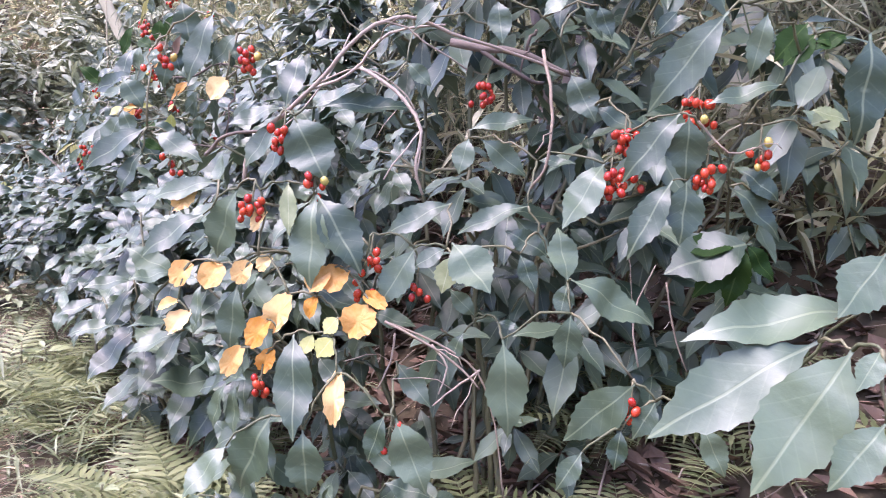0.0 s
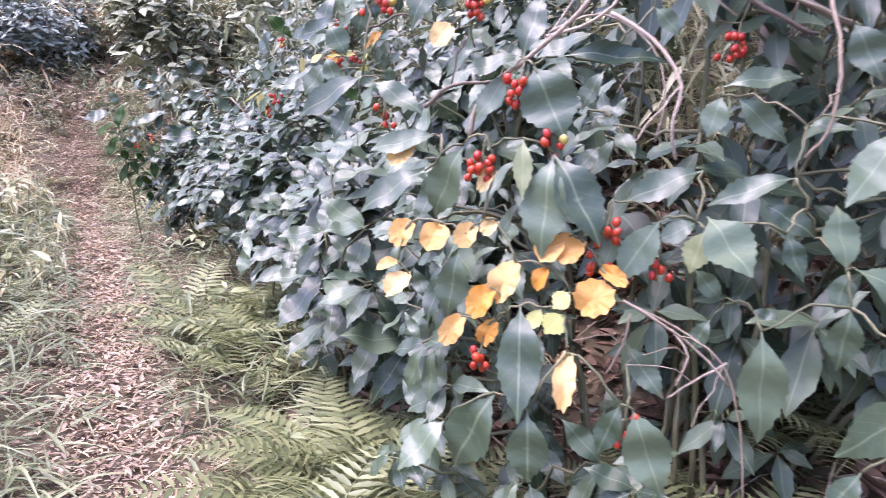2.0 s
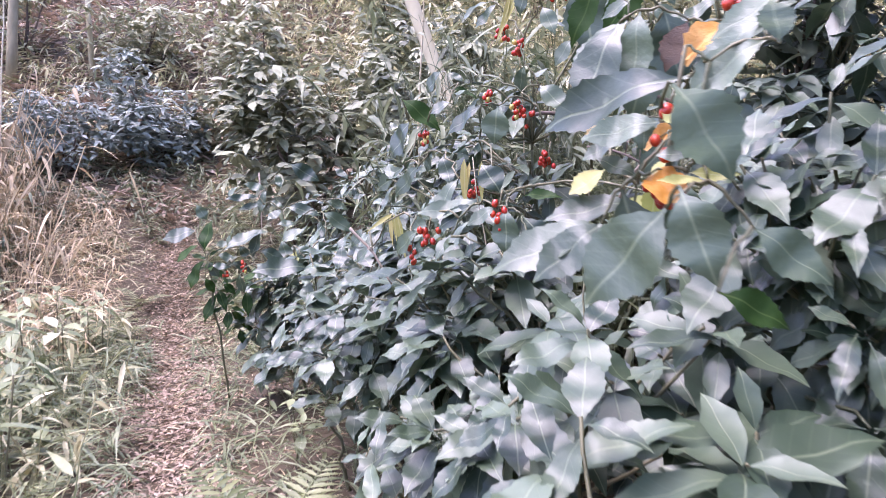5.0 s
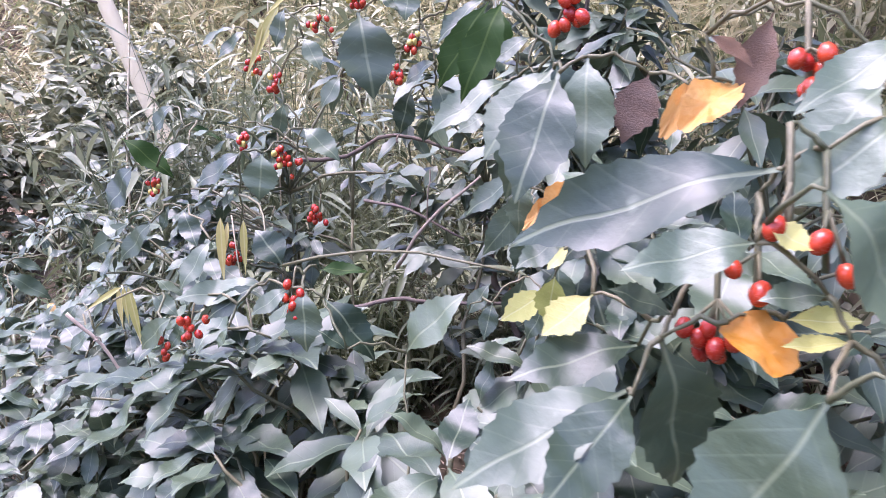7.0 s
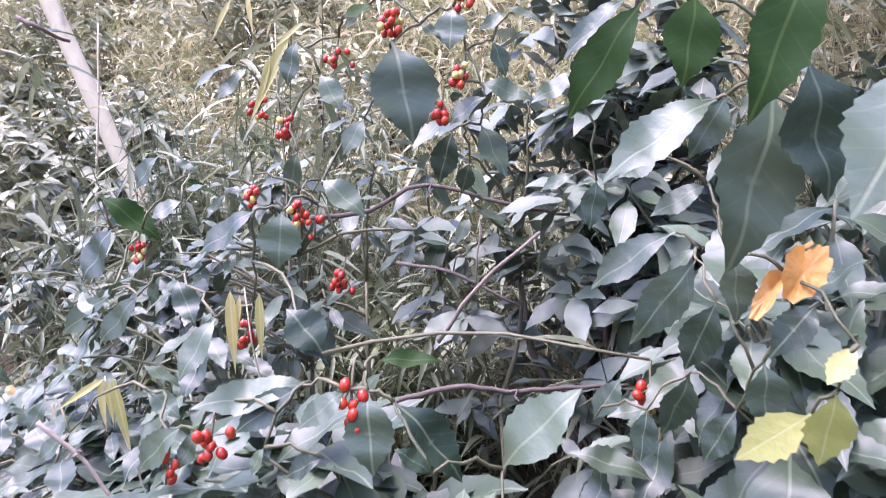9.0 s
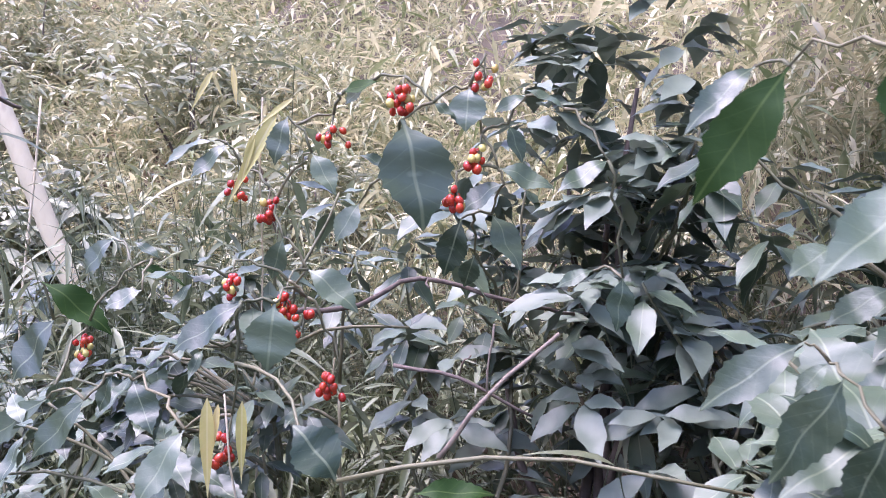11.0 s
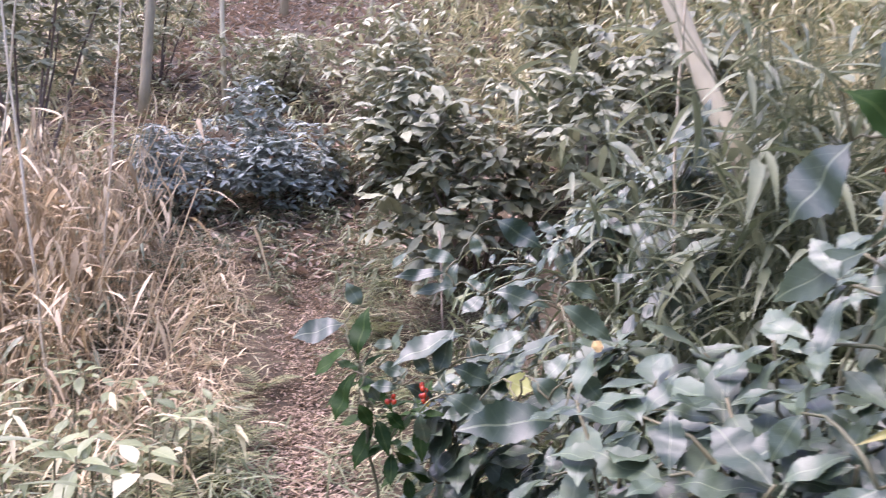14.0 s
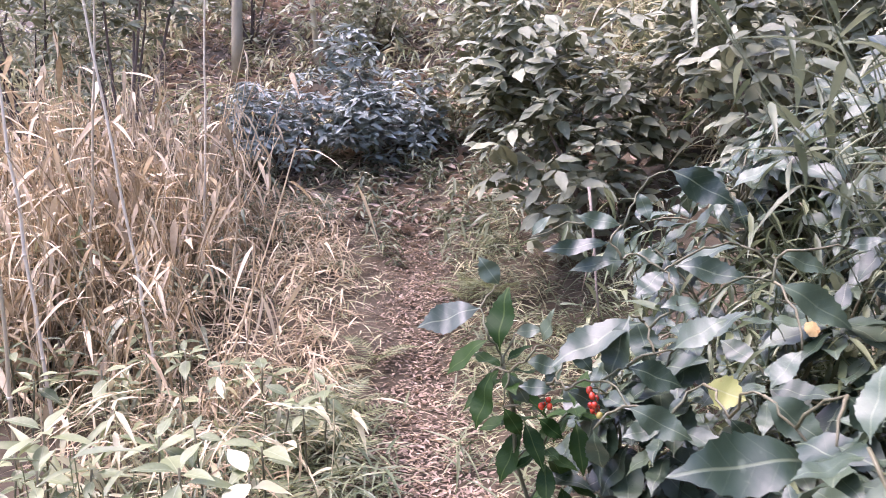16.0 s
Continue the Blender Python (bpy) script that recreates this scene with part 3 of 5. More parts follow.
grow(shrub_a, "leaf", (0.621, -0.096, 1.014), (0.589, -0.126, 0.896), 0.45)
grow(shrub_a, "leaf", (0.703, -0.204, 0.939), (0.671, -0.312, 0.776), 0.36)
grow(shrub_a, "leaf", (0.699, -0.284, 0.783), (0.694, -0.324, 0.668), 0.55)
grow(shrub_a, "leaf", (0.650, -0.256, 0.806), (0.571, -0.249, 0.672), 0.55)
grow(shrub_a, "leaf", (0.575, -0.228, 0.748), (0.491, -0.239, 0.672), 0.50)
grow(shrub_a, "leaf", (0.850, -0.353, 0.808), (0.893, -0.404, 0.673), 0.50)
grow(shrub_a, "leaf", (0.832, -0.344, 0.813), (0.794, -0.349, 0.730), 0.45)
grow(shrub_a, "leaf", (0.982, -0.291, 1.113), (1.021, -0.379, 1.036), 0.70)
grow(shrub_a, "leaf", (1.052, -0.375, 0.942), (1.050, -0.427, 0.764), 0.42)
grow(shrub_a, "leaf", (1.020, -0.208, 1.180), (0.882, -0.195, 1.136), 0.36)
grow(shrub_a, "leaf", (1.157, -0.275, 1.180), (1.016, -0.245, 1.145), 0.30)
grow(shrub_a, "leaf", (1.102, -0.115, 1.310), (1.068, -0.134, 1.238), 0.60)
grow(shrub_a, "leaf", (1.123, -0.126, 1.310), (1.210, -0.185, 1.237), 0.42)
grow(shrub_a, "leaf", (1.300, -0.189, 1.453), (1.332, -0.245, 1.354), 0.55)
grow(shrub_a, "leaf", (1.264, -0.370, 1.270), (1.157, -0.394, 1.154), 0.42)
grow(shrub_a, "leaf", (1.363, -0.459, 1.369), (1.248, -0.442, 1.257), 0.40)
grow(shrub_a, "leaf", (1.362, -0.482, 1.364), (1.356, -0.496, 1.240), 0.55)
grow(shrub_a, "leaf", (1.369, -0.481, 1.245), (1.338, -0.519, 1.134), 0.60)
grow(shrub_a, "leaf", (1.345, -0.470, 1.244), (1.234, -0.489, 1.123), 0.36)
grow(shrub_a, "leaf", (1.164, -0.412, 1.050), (1.139, -0.428, 0.986), 0.55)
grow(shrub_a, "leaf", (1.158, -0.430, 1.059), (1.313, -0.496, 0.983), 0.40)
grow(shrub_a, "leaf", (1.176, -0.396, 1.047), (1.173, -0.362, 1.150), 0.55)
grow(shrub_a, "leaf", (1.156, -0.439, 0.998), (1.140, -0.453, 0.896), 0.50)
grow(shrub_a, "leaf", (1.206, -0.569, 0.899), (1.097, -0.517, 0.787), 0.45)
grow(shrub_a, "leaf", (1.213, -0.701, 1.504), (1.109, -0.661, 1.362), 0.35)
grow(shrub_a, "leaf", (1.450, -0.606, 1.419), (1.313, -0.576, 1.388), 0.25)
grow(shrub_a, "leaf", (1.231, -0.942, 1.105), (1.005, -0.914, 1.118), 0.28)
grow(shrub_a, "leaf", (1.141, -0.958, 1.081), (0.943, -0.894, 0.975), 0.35)
grow(shrub_a, "leaf", (1.131, -1.009, 1.085), (1.004, -0.998, 0.928), 0.45)
grow(shrub_a, "leaf", (1.302, -0.864, 1.463), (1.272, -0.906, 1.328), 0.45)
grow(shrub_a, "leaf", (1.216, -0.978, 1.187), (1.140, -0.984, 1.118), 0.60)
grow(shrub_a, "leaf", (1.517, -0.443, 1.232), (1.599, -0.532, 1.151), 0.42)
grow(shrub_a, "leaf", (1.715, -0.337, 1.099), (1.518, -0.286, 1.047), 0.60)
grow(shrub_a, "leaf", (1.189, -0.307, 1.081), (1.111, -0.290, 1.137), 0.50)
grow(shrub_a, "leaf", (1.112, -0.324, 1.092), (1.127, -0.368, 1.022), 0.45)
grow(shrub_a, "leaf", (0.624, 0.158, 1.558), (0.552, 0.139, 1.411), 0.36)
grow(shrub_a, "leaf", (0.666, 0.131, 1.512), (0.611, 0.154, 1.445), 0.50)
grow(shrub_a, "leaf", (0.496, 0.294, 1.310), (0.350, 0.332, 1.223), 0.36)
grow(shrub_a, "leaf", (0.483, 0.292, 1.253), (0.422, 0.278, 1.177), 0.50)
grow(shrub_a, "leaf", (0.498, 0.179, 1.298), (0.583, 0.094, 1.255), 0.40)
grow(shrub_a, "leaf", (0.619, 0.104, 1.202), (0.486, 0.136, 1.175), 0.36)
grow(shrub_a, "leaf", (0.931, -0.235, 1.096), (0.849, -0.258, 0.995), 0.45)
grow(shrub_a, "leaf", (1.119, -0.546, 0.780), (1.063, -0.556, 0.727), 0.50)
grow(shrub_a, "leaf", (1.181, -0.570, 0.821), (1.159, -0.582, 0.753), 0.50)
grow(shrub_a, "leaf", (1.236, -0.589, 0.871), (1.184, -0.604, 0.818), 0.55)
grow(shrub_a, "leaf", (1.231, -0.699, 0.871), (1.256, -0.742, 0.791), 0.45)
grow(shrub_a, "leaf", (1.114, -0.190, 1.584), (1.111, -0.224, 1.498), 0.50)
grow(shrub_a, "leaf", (0.968, -0.234, 1.561), (0.919, -0.220, 1.513), 0.40)
grow(shrub_a, "leaf", (1.296, -0.279, 1.580), (1.319, -0.301, 1.514), 0.50)
grow(shrub_a, "leaf", (0.988, -0.035, 1.465), (1.034, -0.067, 1.419), 0.50)
grow(shrub_a, "leaf", (0.909, -0.015, 1.344), (0.863, -0.007, 1.277), 0.50)
grow(shrub_a, "leaf", (0.985, -0.261, 1.098), (0.919, -0.252, 1.066), 0.50)
grow(shrub_a, "leaf", (1.141, -0.099, 1.530), (1.184, -0.115, 1.591), 0.40)
grow(shrub_a, "leaf", (1.194, -0.234, 1.553), (1.234, -0.267, 1.607), 0.50)
grow(shrub_a, "leaf", (1.102, -0.113, 1.327), (1.219, -0.180, 1.373), 0.30)
grow(shrub_a, "leaf", (1.202, -0.227, 1.268), (1.263, -0.280, 1.271), 0.30)
grow(shrub_a, "leaf", (1.341, -0.221, 1.384), (1.413, -0.285, 1.339), 0.40)
grow(shrub_a, "leaf", (0.859, -0.125, 1.207), (0.809, -0.137, 1.164), 0.50)
grow(shrub_a, "leaf", (1.607, -0.492, 1.203), (1.537, -0.478, 1.268), 0.50)
grow(shrub_a, "leaf", (1.584, -0.571, 1.346), (1.629, -0.580, 1.379), 0.60)
grow(shrub_a, "leaf", (1.292, -0.509, 1.538), (1.249, -0.511, 1.500), 0.50)
grow(shrub_a, "leaf", (1.349, -0.652, 1.525), (1.318, -0.657, 1.425), 0.35)
grow(shrub_a, "leaf", (1.190, -0.771, 0.998), (1.214, -0.798, 0.935), 0.50)
grow(shrub_a, "leaf", (1.236, -0.852, 0.984), (1.162, -0.825, 0.935), 0.40)
grow(shrub_a, "leaf", (1.010, -0.298, 0.938), (0.974, -0.301, 0.886), 0.50)
grow(shrub_a, "leaf", (1.069, -0.324, 0.961), (1.106, -0.348, 0.953), 0.40)
grow(shrub_a, "leaf", (0.815, -0.122, 1.094), (0.830, -0.145, 1.142), 0.50)
grow(shrub_a, "leaf", (1.112, -1.054, 1.099), (1.071, -1.062, 1.063), 0.50)
grow(shrub_a, "leaf", (1.114, -1.067, 1.022), (1.039, -1.071, 0.967), 0.50)
grow(shrub_a, "leaf", (0.909, -0.205, 0.865), (0.950, -0.282, 0.792), 0.40)
grow(shrub_a, "leaf", (1.054, -0.260, 0.959), (1.003, -0.257, 1.013), 0.50)
grow(shrub_a, "pale", (0.708, -0.139, 1.218), (0.695, -0.191, 1.123), 0.30)
grow(shrub_a, "pale", (0.986, -0.285, 1.090), (0.960, -0.294, 1.017), 0.60)
grow(shrub_a, "pale", (1.632, -0.589, 1.379), (1.555, -0.581, 1.350), 0.60)
grow(shrub_a, "young", (0.513, 0.314, 1.487), (0.480, 0.341, 1.512), 0.60)
grow(shrub_a, "young", (1.493, -0.610, 1.526), (1.440, -0.597, 1.466), 0.60)
grow(shrub_a, "young", (1.554, -0.642, 1.509), (1.493, -0.626, 1.482), 0.40)
grow(shrub_a, "yellow", (0.538, -0.060, 1.055), (0.507, -0.053, 1.012), 0.80)
grow(shrub_a, "yellow", (0.591, -0.086, 1.057), (0.558, -0.096, 1.012), 0.80)
grow(shrub_a, "yellow", (0.640, -0.109, 1.059), (0.615, -0.098, 1.020), 0.80)
grow(shrub_a, "yellow", (0.680, -0.116, 1.070), (0.657, -0.106, 1.044), 0.80)
grow(shrub_a, "yellow", (0.515, -0.071, 0.985), (0.478, -0.056, 0.967), 0.50)
grow(shrub_a, "yellow", (0.534, -0.083, 0.965), (0.493, -0.080, 0.926), 0.70)
grow(shrub_a, "yellow", (0.701, -0.170, 1.007), (0.671, -0.162, 0.934), 0.60)
grow(shrub_a, "yellow", (0.663, -0.159, 0.959), (0.631, -0.152, 0.905), 0.70)
grow(shrub_a, "yellow", (0.617, -0.145, 0.904), (0.586, -0.142, 0.852), 0.60)
grow(shrub_a, "yellow", (0.671, -0.172, 0.903), (0.650, -0.163, 0.857), 0.60)
grow(shrub_a, "yellow", (0.770, -0.195, 1.057), (0.734, -0.189, 1.015), 0.90)
grow(shrub_a, "yellow", (0.799, -0.209, 1.058), (0.760, -0.212, 1.018), 0.90)
grow(shrub_a, "yellow", (0.832, -0.259, 0.991), (0.790, -0.256, 0.940), 0.90)
grow(shrub_a, "yellow", (0.827, -0.242, 1.014), (0.858, -0.279, 0.993), 0.50)
grow(shrub_a, "yellow", (0.766, -0.268, 0.875), (0.748, -0.310, 0.791), 0.35)
grow(shrub_a, "yellow", (0.575, 0.123, 1.183), (0.530, 0.137, 1.140), 0.80)
grow(shrub_a, "yellow", (0.642, 0.127, 1.416), (0.608, 0.138, 1.374), 0.80)
grow(shrub_a, "yellow", (0.672, -0.109, 1.157), (0.648, -0.097, 1.118), 0.60)
grow(shrub_a, "yellow", (0.749, -0.194, 1.004), (0.734, -0.190, 0.961), 0.60)
grow(shrub_a, "lime", (0.739, -0.211, 0.938), (0.717, -0.213, 0.897), 0.60)
grow(shrub_a, "lime", (0.772, -0.228, 0.932), (0.737, -0.238, 0.900), 0.90)
grow(shrub_a, "lime", (0.783, -0.227, 0.969), (0.752, -0.224, 0.940), 0.90)
grow(shrub_b, "leaf", (0.518, 0.888, 1.464), (0.380, 0.984, 1.431), 0.32)
grow(shrub_b, "leaf", (0.488, 0.880, 1.420), (0.421, 0.918, 1.404), 0.42)
grow(shrub_b, "leaf", (0.571, 0.861, 1.516), (0.512, 0.878, 1.466), 0.50)
grow(shrub_b, "leaf", (0.475, 0.830, 1.448), (0.525, 0.786, 1.380), 0.72)
grow(shrub_b, "leaf", (0.514, 0.998, 1.340), (0.416, 1.018, 1.327), 0.40)
grow(shrub_b, "leaf", (0.472, 0.963, 1.318), (0.349, 0.979, 1.273), 0.40)
grow(shrub_b, "leaf", (0.461, 0.947, 1.319), (0.389, 0.941, 1.260), 0.50)
grow(shrub_b, "leaf", (0.477, 0.940, 1.356), (0.510, 0.927, 1.249), 0.55)
grow(shrub_b, "leaf", (0.476, 0.824, 1.342), (0.411, 0.844, 1.252), 0.62)
grow(shrub_b, "leaf", (0.473, 0.794, 1.360), (0.489, 0.752, 1.290), 0.58)
grow(shrub_b, "leaf", (0.546, 1.107, 1.571), (0.530, 1.089, 1.477), 0.50)
grow(shrub_b, "leaf", (0.524, 1.118, 1.556), (0.465, 1.093, 1.451), 0.50)
grow(shrub_b, "leaf", (0.551, 1.161, 1.570), (0.475, 1.163, 1.492), 0.50)
grow(shrub_b, "leaf", (0.591, 1.256, 1.623), (0.549, 1.277, 1.597), 0.40)
grow(shrub_b, "leaf", (0.621, 0.892, 1.541), (0.566, 0.917, 1.519), 0.30)
grow(shrub_b, "leaf", (0.530, 1.108, 1.415), (0.487, 1.121, 1.389), 0.50)
grow(shrub_b, "leaf", (0.498, 0.951, 1.368), (0.457, 0.961, 1.390), 0.50)
grow(shrub_b, "lime", (0.485, 1.016, 1.376), (0.451, 1.030, 1.343), 0.60)
grow(shrub_b, "lime", (0.520, 0.883, 1.374), (0.563, 0.864, 1.372), 0.36)
grow(shrub_b, "lime", (0.484, 0.871, 1.431), (0.501, 0.854, 1.415), 0.70)
grow(shrub_b, "yellow", (0.502, 1.067, 1.436), (0.474, 1.066, 1.411), 0.60)
grow(shrub_b, "yellow", (0.490, 0.899, 1.372), (0.508, 0.861, 1.344), 0.80)
grow(shrub_b, "yellow", (0.614, 1.010, 1.543), (0.558, 1.011, 1.497), 0.55)
grow(shrub_b, "yellow", (0.599, 1.041, 1.544), (0.583, 1.056, 1.493), 0.35)
grow(shrub_b, "brown", (0.600, 1.088, 1.560), (0.573, 1.090, 1.499), 0.60)
grow(shrub_b, "brown", (0.660, 1.011, 1.606), (0.636, 1.025, 1.522), 0.35)
grow(shrub_b, "brown", (0.596, 1.022, 1.581), (0.617, 0.990, 1.556), 0.50)
grow(shrub_b, "young", (0.537, 1.230, 1.646), (0.486, 1.221, 1.553), 0.36)
grow(shrub_b, "leaf", (0.657, 1.306, 1.620), (0.693, 1.302, 1.510), 0.70)
grow(shrub_b, "leaf", (0.662, 1.339, 1.607), (0.622, 1.329, 1.459), 0.45)
grow(shrub_b, "leaf", (0.656, 1.390, 1.604), (0.547, 1.410, 1.550), 0.35)
grow(shrub_b, "leaf", (0.664, 1.385, 1.608), (0.641, 1.407, 1.553), 0.50)
grow(shrub_b, "leaf", (0.676, 1.474, 1.570), (0.636, 1.486, 1.548), 0.60)
grow(shrub_b, "leaf", (0.717, 1.450, 1.539), (0.670, 1.480, 1.510), 0.40)
grow(shrub_b, "leaf", (0.671, 1.388, 1.469), (0.668, 1.368, 1.415), 0.65)
grow(shrub_b, "leaf", (0.792, 1.525, 1.467), (0.730, 1.564, 1.371), 0.40)
grow(shrub_b, "leaf", (0.811, 1.571, 1.500), (0.727, 1.633, 1.445), 0.36)
grow(shrub_b, "leaf", (0.833, 1.558, 1.481), (0.801, 1.579, 1.452), 0.40)
grow(shrub_b, "leaf", (0.770, 1.426, 1.366), (0.766, 1.413, 1.302), 0.70)
grow(shrub_b, "leaf", (0.790, 1.533, 1.341), (0.771, 1.547, 1.264), 0.50)
grow(shrub_b, "leaf", (0.751, 1.560, 1.299), (0.730, 1.549, 1.245), 0.50)
grow(shrub_b, "leaf", (0.718, 1.556, 1.755), (0.643, 1.578, 1.699), 0.30)
grow(shrub_b, "leaf", (0.668, 1.356, 1.666), (0.688, 1.336, 1.642), 0.60)
grow(shrub_b, "leaf", (0.771, 1.482, 1.422), (0.749, 1.506, 1.347), 0.50)
grow(shrub_b, "leaf", (0.813, 1.396, 1.424), (0.758, 1.406, 1.379), 0.50)
grow(shrub_b, "leaf", (0.793, 1.474, 1.309), (0.766, 1.500, 1.251), 0.50)
grow(shrub_b, "leaf", (0.771, 1.667, 1.266), (0.799, 1.648, 1.320), 0.50)
grow(shrub_b, "young", (0.696, 1.512, 1.736), (0.640, 1.575, 1.619), 0.36)
grow(shrub_b, "young", (0.638, 1.397, 1.696), (0.621, 1.390, 1.615), 0.60)
grow(shrub_b, "yellow", (0.715, 1.337, 1.478), (0.679, 1.339, 1.425), 0.60)
grow(shrub_b, "yellow", (0.702, 1.358, 1.455), (0.662, 1.364, 1.408), 0.30)
grow(shrub_b, "lime", (0.670, 1.313, 1.344), (0.623, 1.348, 1.306), 0.50)
grow(shrub_b, "lime", (0.657, 1.285, 1.366), (0.656, 1.297, 1.305), 0.60)
grow(shrub_b, "lime", (0.668, 1.275, 1.401), (0.649, 1.288, 1.370), 0.50)
grow(shrub_c, "leaf", (0.576, 2.067, 1.321), (0.528, 2.076, 1.394), 0.80)
grow(shrub_c, "leaf", (0.612, 2.361, 1.565), (0.596, 2.342, 1.459), 0.75)
grow(shrub_c, "leaf", (0.567, 2.389, 1.565), (0.471, 2.461, 1.485), 0.42)
grow(shrub_c, "leaf", (0.411, 3.087, 1.553), (0.336, 3.155, 1.415), 0.70)
grow(shrub_c, "leaf", (0.781, 2.582, 1.657), (0.849, 2.487, 1.590), 0.50)
grow(shrub_c, "leaf", (0.822, 2.308, 1.915), (0.840, 2.236, 1.724), 0.65)
grow(shrub_c, "leaf", (0.987, 2.211, 1.803), (0.919, 2.261, 1.764), 0.60)
grow(shrub_c, "leaf", (0.977, 2.216, 1.831), (1.077, 2.163, 1.805), 0.42)
grow(shrub_c, "leaf", (1.114, 2.071, 1.841), (1.015, 2.102, 1.780), 0.36)
grow(shrub_c, "leaf", (0.925, 2.240, 1.983), (0.906, 2.230, 1.897), 0.80)
grow(shrub_c, "leaf", (1.022, 2.241, 1.931), (1.045, 2.213, 1.857), 0.50)
grow(shrub_c, "leaf", (0.729, 2.597, 1.975), (0.695, 2.608, 1.877), 0.50)
grow(shrub_c, "leaf", (0.775, 2.573, 1.899), (0.805, 2.516, 1.815), 0.50)
grow(shrub_c, "leaf", (0.640, 2.772, 1.945), (0.539, 2.844, 1.912), 0.30)
grow(shrub_c, "leaf", (0.663, 2.758, 1.938), (0.592, 2.789, 1.861), 0.40)
grow(shrub_c, "leaf", (0.985, 2.333, 1.754), (0.958, 2.357, 1.640), 0.50)
grow(shrub_c, "leaf", (1.035, 2.301, 1.766), (1.066, 2.242, 1.654), 0.50)
grow(shrub_c, "leaf", (1.073, 2.399, 1.697), (1.063, 2.419, 1.628), 0.60)
grow(shrub_c, "leaf", (0.524, 3.089, 1.752), (0.456, 3.135, 1.676), 0.60)
grow(shrub_c, "leaf", (0.534, 2.855, 1.614), (0.462, 2.876, 1.579), 0.60)
grow(shrub_c, "leaf", (0.390, 2.955, 1.384), (0.274, 3.056, 1.288), 0.36)
grow(shrub_c, "leaf", (0.430, 2.813, 1.388), (0.346, 2.866, 1.274), 0.42)
grow(shrub_c, "leaf", (0.472, 2.784, 1.439), (0.448, 2.808, 1.363), 0.50)
grow(shrub_c, "leaf", (0.505, 2.764, 1.427), (0.529, 2.700, 1.329), 0.50)
grow(shrub_c, "leaf", (0.530, 2.517, 1.352), (0.443, 2.502, 1.237), 0.42)
grow(shrub_c, "leaf", (0.815, 2.424, 2.017), (0.775, 2.451, 1.981), 0.50)
grow(shrub_c, "leaf", (0.868, 2.277, 1.949), (0.900, 2.243, 1.922), 0.50)
grow(shrub_c, "leaf", (0.590, 2.933, 1.694), (0.539, 2.951, 1.735), 0.40)
grow(shrub_c, "leaf", (0.864, 2.523, 1.798), (0.809, 2.522, 1.716), 0.50)
grow(shrub_c, "leaf", (0.736, 2.606, 1.721), (0.721, 2.635, 1.633), 0.50)
grow(shrub_c, "leaf", (1.183, 2.099, 1.635), (1.165, 2.097, 1.533), 0.50)
grow(shrub_c, "leaf", (1.079, 2.146, 1.950), (1.023, 2.183, 1.996), 0.40)
grow(shrub_c, "leaf", (1.050, 2.221, 1.989), (0.987, 2.232, 1.957), 0.40)
grow(shrub_c, "leaf", (1.212, 2.197, 1.659), (1.143, 2.226, 1.634), 0.40)
grow(shrub_c, "leaf", (0.870, 2.399, 1.838), (0.804, 2.400, 1.877), 0.50)
grow(shrub_c, "young", (0.374, 3.070, 1.636), (0.525, 3.001, 1.538), 0.40)
grow(shrub_c, "young", (0.542, 2.964, 1.673), (0.634, 2.883, 1.657), 0.20)
grow(shrub_c, "young", (0.774, 2.450, 1.993), (0.812, 2.392, 2.019), 0.40)
grow(shrub_d, "leaf", (0.551, 1.860, 1.294), (0.537, 1.821, 1.196), 0.60)
grow(shrub_d, "leaf", (0.581, 1.842, 1.280), (0.664, 1.774, 1.189), 0.45)
grow(shrub_d, "leaf", (0.723, 1.795, 1.183), (0.755, 1.704, 1.299), 0.50)
grow(shrub_d, "leaf", (0.527, 1.875, 1.294), (0.463, 1.884, 1.250), 0.45)
grow(shrub_d, "leaf", (0.509, 1.945, 1.296), (0.352, 2.004, 1.272), 0.30)
grow(shrub_d, "leaf", (0.489, 1.934, 1.296), (0.401, 1.970, 1.237), 0.40)
grow(shrub_d, "leaf", (0.438, 1.934, 1.219), (0.419, 1.943, 1.184), 0.50)
grow(shrub_d, "leaf", (0.380, 2.147, 1.214), (0.310, 2.184, 1.150), 0.50)
grow(shrub_d, "leaf", (0.373, 2.385, 1.238), (0.420, 2.338, 1.193), 0.50)
grow(shrub_d, "leaf", (0.401, 2.134, 1.206), (0.373, 2.148, 1.149), 0.50)
grow(shrub_d, "leaf", (0.246, 2.821, 1.164), (0.205, 2.813, 1.099), 0.50)
grow(shrub_d, "leaf", (0.279, 2.686, 1.115), (0.212, 2.697, 1.065), 0.50)
grow(shrub_d, "leaf", (0.505, 1.893, 1.205), (0.457, 1.926, 1.183), 0.50)
grow(shrub_d, "leaf", (0.600, 1.776, 1.198), (0.556, 1.779, 1.236), 0.50)
grow(shrub_d, "young", (0.607, 1.942, 1.320), (0.666, 1.872, 1.336), 0.30)
grow(shrub_e, "leaf", (-0.202, 4.077, 1.032), (-0.413, 3.968, 0.999), 0.36)
grow(shrub_e, "leaf", (-0.237, 4.043, 1.052), (-0.300, 3.989, 0.920), 0.45)
grow(shrub_e, "leaf", (-0.152, 4.151, 1.141), (-0.221, 4.093, 1.096), 0.60)
grow(shrub_e, "leaf", (-0.132, 4.156, 1.155), (0.040, 4.096, 1.148), 0.34)
grow(shrub_e, "leaf", (0.038, 4.240, 1.194), (-0.123, 4.182, 1.171), 0.30)
